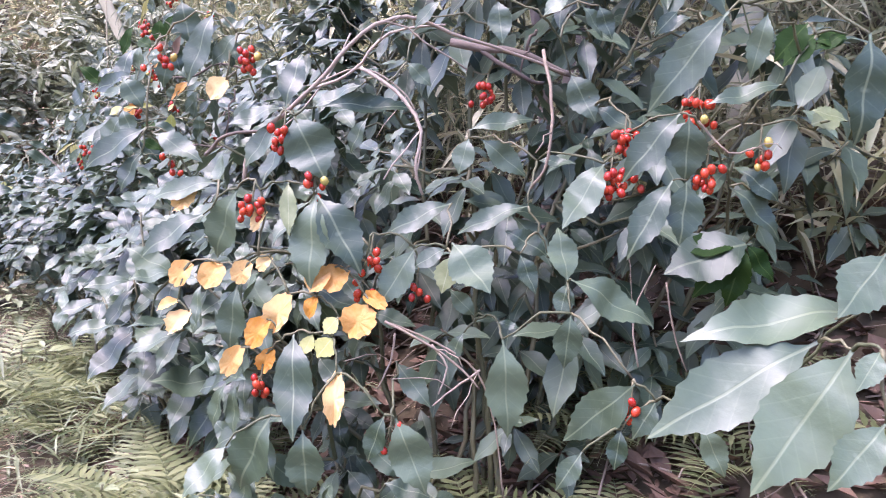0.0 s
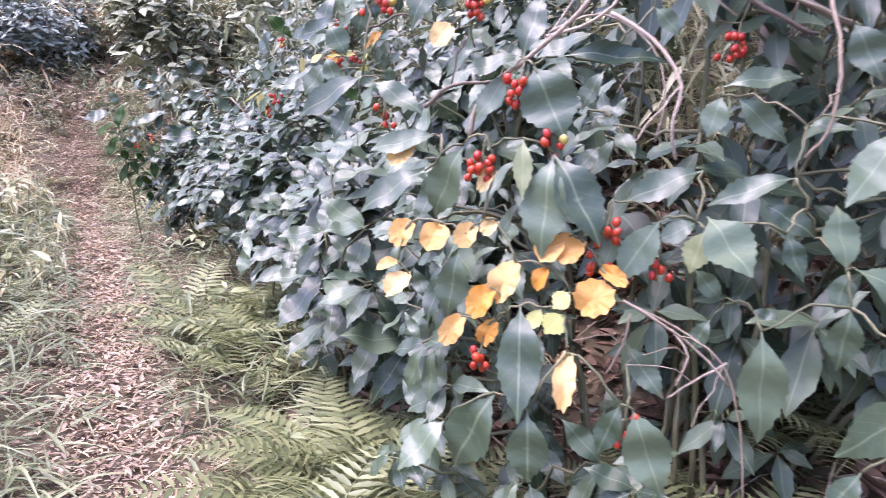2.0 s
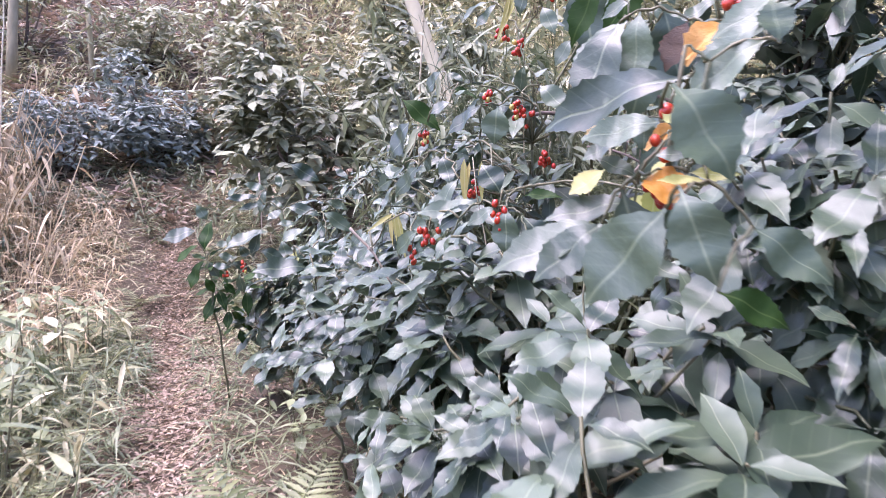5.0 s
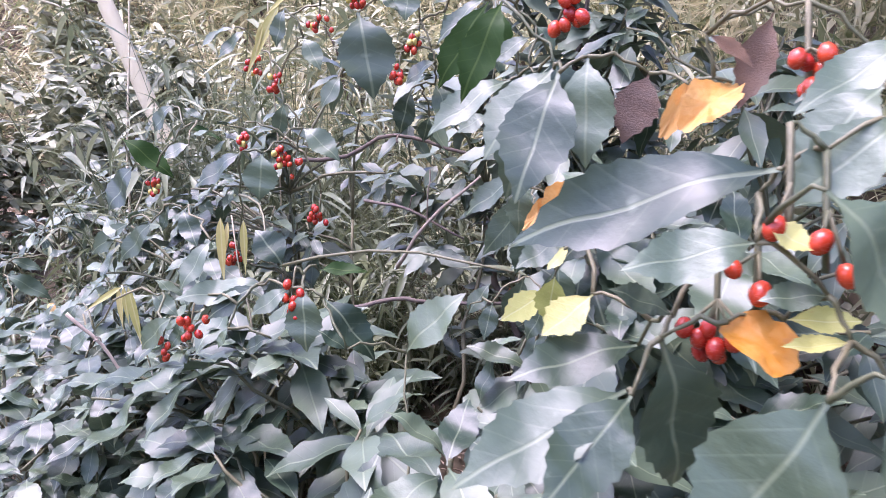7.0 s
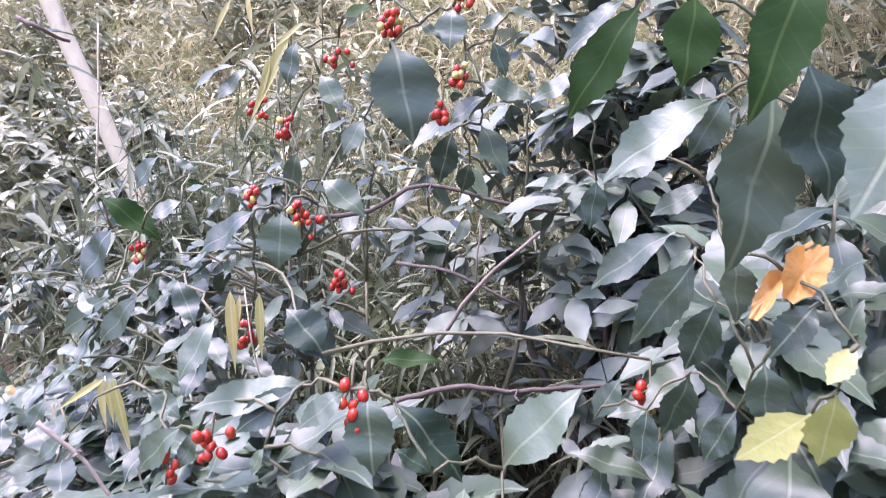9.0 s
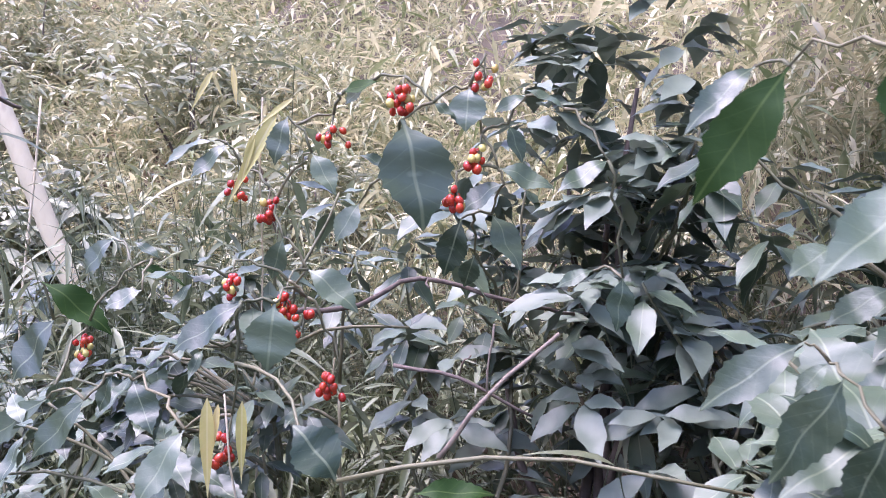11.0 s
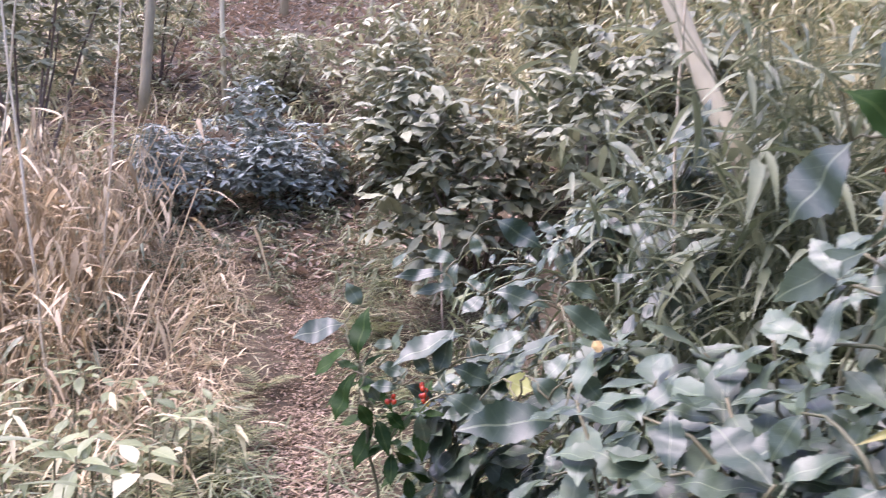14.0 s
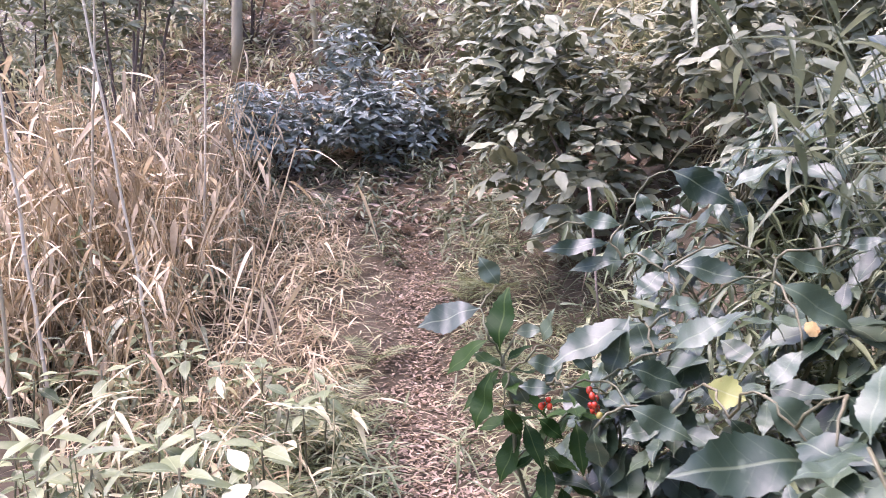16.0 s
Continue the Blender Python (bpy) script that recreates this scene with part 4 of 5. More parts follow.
grow(shrub_e, "leaf", (-0.143, 4.028, 0.980), (-0.047, 4.007, 1.072), 0.50)
grow(shrub_e, "leaf", (-0.243, 4.007, 0.943), (-0.111, 4.018, 0.906), 0.50)
grow(shrub_e, "leaf", (-0.247, 4.250, 1.239), (-0.359, 4.239, 1.267), 0.40)
grow(shrub_e, "leaf", (-0.277, 4.189, 1.203), (-0.440, 4.143, 1.192), 0.25)
grow(shrub_e, "leaf", (-0.249, 4.188, 1.161), (-0.372, 4.162, 1.149), 0.30)
grow(shrub_e, "leaf", (-0.240, 4.251, 1.239), (-0.288, 4.199, 1.123), 0.40)
grow(shrub_e, "leaf", (-0.222, 4.195, 1.175), (-0.150, 4.172, 1.165), 0.50)
grow(shrub_e, "leaf", (-0.129, 4.288, 1.379), (0.033, 4.268, 1.296), 0.45)
grow(shrub_e, "leaf", (0.054, 3.981, 1.149), (0.226, 3.950, 1.070), 0.36)
grow(shrub_e, "leaf", (0.066, 4.041, 1.201), (0.196, 4.047, 1.178), 0.40)
grow(shrub_e, "leaf", (0.028, 3.588, 0.918), (-0.188, 3.478, 0.946), 0.42)
grow(shrub_e, "leaf", (-0.044, 3.639, 1.009), (0.057, 3.600, 0.939), 0.50)
grow(shrub_e, "leaf", (0.063, 3.559, 1.040), (0.126, 3.565, 0.976), 0.60)
grow(shrub_e, "leaf", (0.029, 3.494, 0.980), (0.094, 3.477, 0.956), 0.60)
grow(shrub_e, "leaf", (-0.250, 3.896, 0.889), (-0.112, 3.877, 0.829), 0.42)
grow(shrub_e, "leaf", (-0.320, 3.878, 0.841), (-0.306, 3.878, 0.741), 0.50)
grow(shrub_e, "leaf", (-0.201, 4.320, 1.320), (-0.174, 4.292, 1.250), 0.50)
grow(shrub_e, "leaf", (-0.485, 4.509, 1.177), (-0.437, 4.496, 1.245), 0.40)
grow(shrub_e, "leaf", (-0.166, 3.905, 0.852), (-0.261, 3.883, 0.830), 0.50)
grow(shrub_e, "leaf", (-0.058, 3.827, 0.899), (-0.004, 3.820, 0.847), 0.50)
grow(shrub_e, "leaf", (-0.381, 4.026, 0.877), (-0.277, 4.029, 0.841), 0.40)
grow(shrub_e, "leaf", (-0.073, 4.103, 1.071), (-0.155, 4.057, 1.091), 0.50)
grow(shrub_e, "leaf", (0.084, 3.868, 1.032), (0.013, 3.829, 0.972), 0.50)
grow(shrub_e, "leaf", (0.206, 4.016, 1.219), (0.271, 3.991, 1.247), 0.40)
grow(shrub_e, "lime", (-0.091, 3.929, 0.935), (-0.008, 3.909, 0.909), 0.80)
grow(shrub_e, "yellow", (0.221, 4.295, 0.996), (0.239, 4.279, 0.957), 0.80)
grow(seedling, "young", (-0.552, 4.256, 0.896), (-0.562, 4.305, 1.072), 0.45)
grow(seedling, "young", (-0.580, 4.236, 0.938), (-0.707, 4.224, 0.852), 0.42)
grow(seedling, "young", (-0.572, 4.226, 0.850), (-0.617, 4.174, 0.712), 0.50)
grow(seedling, "young", (-0.551, 4.251, 0.858), (-0.624, 4.224, 0.755), 0.50)
grow(seedling, "young", (-0.538, 4.190, 0.771), (-0.486, 4.182, 0.694), 0.50)
grow(seedling, "young", (-0.451, 4.201, 0.742), (-0.378, 4.191, 0.697), 0.50)
grow(seedling, "leaf", (-0.611, 4.312, 1.004), (-0.787, 4.288, 0.957), 0.50)
grow(seedling, "leaf", (-0.564, 4.378, 1.056), (-0.616, 4.347, 1.131), 0.60)
grow(seedling, "leaf", (-0.526, 4.214, 0.855), (-0.474, 4.215, 0.766), 0.50)
grow(seedling, "leaf", (-0.441, 4.277, 0.917), (-0.420, 4.251, 1.023), 0.50)
grow(seedling, "leaf", (-0.483, 4.215, 0.887), (-0.381, 4.237, 0.870), 0.50)
grow(seedling, "leaf", (-0.382, 4.232, 0.886), (-0.438, 4.211, 0.830), 0.50)
grow(seedling, "leaf", (-0.523, 4.367, 0.923), (-0.445, 4.367, 0.942), 0.50)
grow(seedling, "leaf", (-0.368, 4.190, 0.943), (-0.311, 4.186, 0.873), 0.50)
grow(seedling, "leaf", (-0.409, 4.169, 0.830), (-0.492, 4.142, 0.849), 0.50)
berries(shrub_a, (0.703, -0.113, 1.297), 11)
berries(shrub_a, (0.646, -0.106, 1.167), 8)
grow(shrub_b, "leaf", (0.565, 0.841, 1.494), (0.497, 0.865, 1.451), 0.48)
grow(shrub_b, "leaf", (0.564, 0.820, 1.486), (0.558, 0.824, 1.527), 0.75)
grow(shrub_b, "leaf", (0.604, 0.862, 1.548), (0.529, 0.887, 1.506), 0.36)
grow(shrub_b, "leaf", (0.557, 0.825, 1.328), (0.623, 0.797, 1.284), 0.50)
grow(shrub_b, "young", (0.514, 0.795, 1.274), (0.574, 0.771, 1.255), 0.45)
grow(shrub_b, "leaf", (0.517, 0.854, 1.391), (0.480, 0.868, 1.392), 0.50)
grow(shrub_b, "lime", (0.520, 0.841, 1.367), (0.478, 0.856, 1.362), 0.25)
grow(shrub_a, "young", (1.703, -0.332, 1.096), (1.553, -0.266, 1.042), 0.42)
grow(shrub_a, "young", (1.703, -0.332, 1.096), (1.591, -0.296, 0.974), 0.42)
grow(shrub_a, "young", (1.703, -0.332, 1.096), (1.659, -0.333, 0.952), 0.42)
grow(shrub_a, "young", (1.703, -0.332, 1.096), (1.764, -0.375, 1.012), 0.42)
grow(shrub_a, "young", (1.703, -0.332, 1.096), (1.566, -0.265, 1.093), 0.42)
grow(shrub_a, "young", (1.505, -0.619, 1.507), (1.451, -0.601, 1.452), 0.55)
grow(shrub_a, "young", (1.501, -0.619, 1.493), (1.558, -0.644, 1.509), 0.55)
grow(shrub_a, "pale", (1.549, -0.664, 1.360), (1.497, -0.635, 1.382), 0.55)
grow(shrub_a, "leaf", (1.077, 0.052, 1.578), (1.032, 0.078, 1.601), 0.42)
grow(shrub_a, "leaf", (1.244, -0.026, 1.597), (1.213, -0.022, 1.527), 0.42)
grow(shrub_a, "leaf", (1.357, -0.136, 1.606), (1.405, -0.170, 1.547), 0.42)
grow(shrub_a, "leaf", (1.462, -0.363, 1.564), (1.395, -0.335, 1.539), 0.42)
grow(shrub_a, "leaf", (0.952, 0.145, 1.425), (0.844, 0.190, 1.375), 0.42)
grow(shrub_a, "leaf", (0.744, 0.298, 1.386), (0.675, 0.322, 1.330), 0.42)
berries(shrub_a, (0.751, -0.161, 1.214), 4)
berries(shrub_a, (0.849, -0.209, 1.073), 4)
berries(shrub_a, (0.833, -0.210, 1.019), 3)
berries(shrub_a, (0.929, -0.247, 1.012), 3)
berries(shrub_a, (0.535, 0.300, 1.469), 6)
berries(shrub_a, (0.686, 0.113, 1.460), 9)
berries(shrub_a, (1.211, 0.016, 1.411), 7)
berries(shrub_a, (1.300, -0.380, 1.314), 13)
berries(shrub_a, (1.266, -0.388, 1.233), 10)
berries(shrub_a, (1.301, -0.402, 1.250), 5)
berries(shrub_a, (1.392, -0.472, 1.375), 9)
berries(shrub_a, (1.402, -0.496, 1.256), 8)
berries(shrub_a, (1.493, -0.533, 1.301), 5)
berries(shrub_a, (0.648, -0.171, 0.837), 4)
berries(shrub_a, (0.843, -0.344, 0.774), 4)
berries(shrub_a, (1.196, -0.572, 0.855), 3)
berries(shrub_a, (1.409, -0.463, 1.480), 4)
berries(shrub_a, (0.539, 0.261, 1.236), 3)
berries(shrub_b, (0.495, 0.865, 1.439), 1, 0.0125)
berries(shrub_b, (0.513, 0.854, 1.424), 2, 0.0125)
berries(shrub_b, (0.505, 0.892, 1.399), 2, 0.0125)
berries(shrub_b, (0.524, 0.937, 1.365), 5, 0.0125)
berries(shrub_b, (0.576, 0.916, 1.533), 4, 0.0125)
berries(shrub_b, (0.564, 1.157, 1.629), 6, 0.0125)
berries(shrub_c, (0.825, 2.315, 1.957), 14, 0.0155, 0.2)
berries(shrub_c, (0.948, 2.233, 1.848), 8, 0.0155, 0.2)
berries(shrub_c, (0.911, 2.259, 1.775), 6, 0.0155, 0.2)
berries(shrub_c, (0.688, 2.747, 1.844), 5, 0.0155, 0.2)
berries(shrub_c, (0.721, 2.659, 1.786), 9, 0.0155, 0.2)
berries(shrub_c, (0.806, 2.551, 1.938), 6, 0.0155, 0.2)
berries(shrub_c, (0.616, 2.568, 1.609), 6, 0.0155, 0.2)
berries(shrub_c, (0.704, 2.516, 1.573), 9, 0.0155, 0.2)
berries(shrub_c, (0.735, 2.498, 1.543), 3, 0.0155, 0.2)
berries(shrub_c, (0.802, 2.498, 1.429), 8, 0.0155, 0.2)
berries(shrub_c, (0.462, 3.023, 1.495), 8, 0.0155, 0.2)
berries(shrub_c, (0.573, 2.433, 1.328), 7, 0.0155, 0.2)
berries(shrub_c, (0.948, 2.224, 2.005), 6, 0.0155, 0.2)
berries(shrub_c, (0.869, 1.664, 1.284), 4, 0.0155, 0.2)
berries(shrub_d, (0.390, 2.023, 1.207), 5)
berries(shrub_d, (0.533, 1.872, 1.283), 3)
berries(shrub_d, (0.361, 2.162, 1.144), 3)
berries(shrub_d, (0.545, 1.865, 1.269), 4)
berries(shrub_e, (-0.311, 3.984, 0.861), 7)
berries(shrub_e, (-0.436, 4.159, 0.795), 3)

for s, thick in ((shrub_a, 0.0019), (shrub_b, 0.0014), (shrub_c, 0.0024), (shrub_d, 0.0022), (shrub_e, 0.0024), (seedling, 0.0024)):
    join_twigs(s, None, thick)


# ---- bamboo grass, blades and straw ----
def bamboo_grass(name, spots, rng, tall, leaves, length, mat, label, template=T_BAMBOO, lean=0.3, hang=0.7, culm=0.0022):
    """Thin culms with long pointed leaves, as one mass."""
    mats, lines = [], []
    for x, y in spots:
        foot = on_ground(x, y, -0.02)
        h = rng.uniform(*tall)
        a = rng.uniform(0, 6.28)
        top = foot + Vector((math.cos(a) * lean * h * rng.rand() - 0.1 * h, math.sin(a) * lean * h * rng.rand(), h))
        if culm:
            m = leaf_pose(foot, top - foot, (1, 0.2, 0), (top - foot).length)
            m[:3, 0] *= culm * rng.uniform(0.7, 1.4) / h
            m[:3, 2] *= culm * rng.uniform(0.7, 1.4) / h
            lines.append(m)
        for k in range(leaves):
            s = rng.uniform(0.15, 1.0)
            p = foot.lerp(top, s)
            b = rng.uniform(0, 6.28)
            w = Vector((math.cos(b), math.sin(b), rng.uniform(-hang, 0.7)))
            mats.append(leaf_pose(p, w, (rng.uniform(-0.4, 0.4), rng.uniform(-0.4, 0.4), 1), length * rng.uniform(0.55, 1.25), rng.uniform(0.7, 1.3)))
    ob = tagged(scatter(name, template, mats, mat), label, "grass", kind="stuff")
    if lines:
        tagged(scatter("culm", T_CULM, lines, mat, ob, "thin culms"), kind="stuff")
    return ob


def spots_in(n, x0, x1, y0, y1, rng, off=0.0, side=0):
    """Places in a rectangle, measured from the path's line; side keeps them off the path."""
    out = []
    while len(out) < n:
        y = rng.uniform(y0, y1)
        u = rng.uniform(x0, x1)
        if abs(u) > off:
            out.append((path_x(min(y, 9)) + u, y))
    return out


def clumps_in(n, each, x0, x1, y0, y1, rng, size=0.13):
    """Places in tufts."""
    return [(x + rng.normal(0, size), y + rng.normal(0, size)) for x, y in spots_in(n, x0, x1, y0, y1, rng) for _ in range(rng.randint(each // 2, each * 3 // 2))]


rng = np.random.RandomState(31)
for n, x0, x1, y0, y1, low, high, size, mat, label in (
    (700, 1.9, 3.0, 2.2, 6.5, 0.3, 0.9, 0.17, M_DULL, "dense grey-green bamboo grass at the foot of the slope"),
    (1300, 2.7, 5.2, 2.2, 8.5, 0.35, 0.95, 0.19, M_GRASS, "dense yellow-green bamboo grass on the slope"),
    (1100, 2.0, 6.5, 7.0, 14.0, 0.5, 1.1, 0.26, M_GRASS, "dense yellow-green bamboo grass up the slope"),
    (900, 2.2, 5.0, -1.5, 2.0, 0.3, 0.95, 0.19, M_GRASS, "bamboo grass behind the evergreen shrubs"),
    (450, 1.1, 2.2, 2.9, 5.2, 0.3, 0.8, 0.17, M_GREEN, "green bamboo grass between the shrubs"),
    (110, 0.9, 2.1, 4.6, 6.2, 0.5, 1.1, 0.18, M_GREEN, "tall bamboo grass around the leaning tree"),
    (750, 0.4, 5.0, 10.5, 18.0, 0.3, 0.9, 0.3, M_GRASS, "bamboo grass on the far hillside"),
    (350, -8.0, -4.0, 10.5, 18.0, 0.3, 0.9, 0.3, M_GRASS, "bamboo grass on the far hillside"),
    (170, -4.0, 0.4, 10.5, 14.0, 0.2, 0.6, 0.24, M_GRASS, "sparse bamboo grass at the foot of the bare slope"),
    (1500, 4.5, 11.0, -2.0, 16.0, 0.5, 1.3, 0.34, M_GRASS, "bamboo grass high on the slope"),
    (210, 1.5, 2.2, 4.1, 4.8, 0.9, 1.75, 0.21, M_DULL, "tall bamboo grass drooping in front of the leaning tree"),
    (520, -5.0, -1.3, -5.0, 5.0, 0.3, 1.0, 0.3, M_GRASS, "bamboo grass away from the path"),
    # added out of view: a tall screen against low light from the left
    (800, -8.5, -3.4, -6.0, 4.4, 1.6, 3.4, 0.34, M_GRASS, "unseen tall bamboo thicket away from the path, added to block low light"),
    (260, 0.9, 5.0, -5.5, -1.6, 0.3, 1.0, 0.3, M_GRASS, "bamboo grass behind the start of the walk"),
    # added behind the camera to keep low sky light off the shrubs
    (420, -4.0, 5.0, -8.0, -5.0, 1.2, 3.0, 0.34, M_GRASS, "unseen tall bamboo thicket behind the start of the walk, added to block low light"),
    (260, -6.5, -2.2, 4.5, 11.0, 0.4, 1.1, 0.3, M_GRASS, "bamboo grass behind the dry tufts"),
    (420, 0.8, 6.0, 17.0, 27.0, 0.5, 1.4, 0.5, M_GRASS, "pale undergrowth high on the hillside"),
    (260, -2.6, 1.6, 8.0, 10.8, 0.1, 0.35, 0.18, M_DULL, "faded grass where the path bends"),
):
    bamboo_grass("bamboo_grass", spots_in(n, x0, x1, y0, y1, rng), rng, (low, high), 11, size, mat, label, T_BAMBOO, 0.7, 1.0, 0.0016)
# green blades beside the path
bamboo_grass("grass_blades", spots_in(560, -1.3, -0.14, 0.0, 6.0, rng), rng, (0.08, 0.3), 8, 0.2, M_GREEN, "green grass blades along the path", T_NARROW, 0.5, 0.3, 0)
bamboo_grass("grass_blades", spots_in(620, 0.16, 1.4, 0.9, 9.0, rng), rng, (0.06, 0.3), 8, 0.2, M_GREEN, "green grass blades along the path", T_NARROW, 0.5, 0.3, 0)
bamboo_grass("grass_blades", spots_in(800, -3.0, 1.5, 5.5, 11.0, rng, 0.25), rng, (0.06, 0.25), 8, 0.2, M_GRASS, "faded grass blades along the path", T_NARROW, 0.5, 0.3, 0)
bamboo_grass("bamboo_grass", spots_in(420, -2.2, -0.5, -0.3, 4.6, rng), rng, (0.15, 0.55), 6, 0.2, M_GREEN, "low bamboo grass along the path")
bamboo_grass("bamboo_grass", spots_in(120, -1.5, -0.3, 2.6, 5.4, rng), rng, (0.15, 0.5), 7, 0.19, M_GRASS, "pale bamboo grass at the edge of the path", T_BAMBOO, 0.6, 1.0)
# dry straw
for n, each, x0, x1, y0, y1, low, high, leaves, size, shape, label in (
    (16, 11, -2.6, -1.1, 5.7, 8.6, 0.3, 1.1, 7, 0.24, T_BAMBOO, "tufts of dry straw-coloured bamboo grass"),
    (12, 11, -2.5, -1.3, 6.2, 8.2, 0.9, 1.8, 9, 0.26, T_BAMBOO, "tall tufts of dry straw-coloured bamboo grass"),
    (14, 12, -4.6, -2.1, 5.4, 8.0, 0.4, 1.6, 8, 0.25, T_BAMBOO, "dry straw-coloured bamboo grass"),
    (18, 12, -3.6, -1.1, 5.4, 8.2, 0.5, 1.8, 8, 0.3, T_NARROW, "thin hanging dry grass stems"),
):
    bamboo_grass("dry_grass", clumps_in(n, each, x0, x1, y0, y1, rng), rng, (low, high), leaves, size, M_STRAW, label, shape, 0.75, 1.7, 0.003)
bamboo_grass("bamboo_grass", spots_in(300, -4.6, -1.2, 5.6, 9.0, rng), rng, (0.2, 0.9), 7, 0.18, M_DULL, "dull green undergrowth between the dry tufts")
bamboo_grass("dry_grass", spots_in(300, -1.6, -0.5, 4.8, 8.8, rng), rng, (0.15, 0.5), 9, 0.22, M_STRAW, "short dry grass beside the path", T_NARROW, 0.5, 0.8, 0)


# tall bare culms
def tall_culm(x, y, tall, lean, rng, group="tall bare culms"):
    foot = on_ground(x, y, -0.03)
    root = thing("bamboo_culm", foot, "tall thin pale dry culm with nodes", "bamboo", group)
    top = Vector((lean[0], lean[1], tall))
    pts = bend((0, 0, 0), top, 0.0, 14, rng, 0.008)
    tubes("stalk", [(pts, [0.009 - 0.0003 * i for i in range(15)])], M_CULM, root, sides=7)
    for i in range(2, 14, 2):
        tubes("node", [([pts[i] - Vector((0, 0, 0.006)), pts[i] + Vector((0, 0, 0.006))], 0.011 - 0.0003 * i)], M_CULM, root, sides=7)


rng = np.random.RandomState(41)
for x, y, tall, lx, ly in ((-2.55, 4.9, 3.2, -0.15, 0.1), (-2.75, 5.4, 3.4, -0.5, 0.2), (-2.35, 5.7, 3.0, -0.45, 0.0), (0.62, 4.9, 2.3, -0.03, 0.0), (-3.2, 6.3, 3.3, 0.2, 0.1), (-2.9, 7.2, 3.4, 0.1, 0.1)):
    tall_culm(x, y, tall, (lx, ly), rng)


# ---- ferns ----
def frond_template(pairs=16):
    v, f = [], []
    tv, tf = blade(8, 0.14, 0.3, 0.1, 0.2, 0.3)
    for i in range(pairs):
        s = 0.12 + 0.86 * i / (pairs - 1)
        ell = 0.25 * (math.sin(math.pi * (0.12 + 0.86 * s)) ** 0.8 + 0.03)
        for side in (-1, 1):
            m = leaf_pose((0, s, 0.34 * s - 0.55 * s * s), (side, 0.42, 0.05), (0, 0.2, 1), ell)
            o = len(v)
            v += list(tv @ m[:3, :3].T + m[:3, 3])
            f += [tuple(k + o for k in q) for q in tf]
    pts = [(0, s, 0.34 * s - 0.55 * s * s - 0.004) for s in np.linspace(0, 1, 8)]
    tv, tf = tube(pts, [0.008 - 0.0009 * k for k in range(8)], 4)
    o = len(v)
    v += [tuple(p) for p in tv]
    f += [tuple(k + o for k in q) for q in tf]
    return v, f


ME_FROND = [mesh_of("frond", *frond_template(), M_FERN)]


def fern(x, y, size, count, rng, lift=0.03):
    foot = on_ground(x, y, lift)
    root = thing("fern", foot - Vector((0, 0, lift)), "light green fern with arching toothed fronds", "fern", "ferns along the path")
    turn = rng.uniform(0, 6.28)
    for i in range(count):
        a = turn + i * 6.28 / count + rng.uniform(-0.3, 0.3)
        w = Vector((math.cos(a), math.sin(a), rng.uniform(0.25, 0.75)))
        child("frond", ME_FROND[0], leaf_pose(foot, w, (0, 0, 1), size * rng.uniform(0.7, 1.15)), root)


rng = np.random.RandomState(51)
for i in range(19):
    y = rng.uniform(0.1, 2.8)
    fern(path_x(y) + rng.uniform(0.36, 0.85), y, rng.uniform(0.32, 0.54), rng.randint(4, 7), rng)
for i in range(13):
    y = rng.uniform(0.9, 5.8)
    fern(path_x(y) - rng.uniform(0.45, 1.2), y, rng.uniform(0.28, 0.42), rng.randint(4, 7), rng)
for i in range(24):
    y = rng.uniform(-0.9, 0.3)
    fern(path_x(y) + rng.uniform(0.7, 1.9), y, rng.uniform(0.3, 0.45), rng.randint(4, 7), rng)
for i in range(9):
    y = rng.uniform(-0.5, 0.9)
    fern(path_x(y) + rng.uniform(0.32, 0.62), y, rng.uniform(0.42, 0.58), rng.randint(5, 8), rng, 0.05)
for i in range(8):
    y = rng.uniform(5.0, 6.6)
    fern(path_x(y) - rng.uniform(0.3, 0.8), y, rng.uniform(0.3, 0.42), rng.randint(4, 7), rng)
for i in range(5):
    y = rng.uniform(4.8, 7.5)
    fern(path_x(y) + rng.uniform(0.3, 0.6), y, rng.uniform(0.25, 0.35), rng.randint(4, 6), rng)


# ---- low broad-leaved plants left of the path ----
def herb(x, y, tall, count, length, rng, mat=0, label="low broad-leaved green plant"):
    foot = on_ground(x, y)
    root = thing("herb", foot, label, "plant", "low plants beside the path")
    top = foot + Vector((rng.uniform(-0.04, 0.04), rng.uniform(-0.04, 0.04), tall))
    tubes("stem", [([p - foot for p in bend(foot - Vector((0, 0, 0.02)), top, 0, 4, rng, 0.006)], 0.004)], M_TWIG, root)
    for m in whorl(top, (0, -0.1, 1), count, length, rng, 0.35):
        child("leaf", (ME_HERB, ME_CREAM)[mat][0], m, root)


M_CREAM = material("cream_leaf", (0.45, 0.44, 0.24), (0.6, 0.58, 0.38), 0.5, 8, 0.15, 0, 0.25)
ME_CREAM = [mesh_of("leaf", *blade(8, 0.5, 0.0, 0.15, 0.2, 0.45, 0.08, 0.06), M_CREAM)]
ME_HERB = [mesh_of("leaf", *blade(8, 0.42, 0.0, 0.15, 0.2, 0.45, 0.05, 0.06), M_HERB)]
rng = np.random.RandomState(61)
for i in range(95):
    y = rng.uniform(2.4, 6.0)
    herb(path_x(y) - rng.uniform(0.45, 2.1), y, rng.uniform(0.12, 0.5), rng.randint(4, 8), rng.uniform(0.1, 0.2), rng)
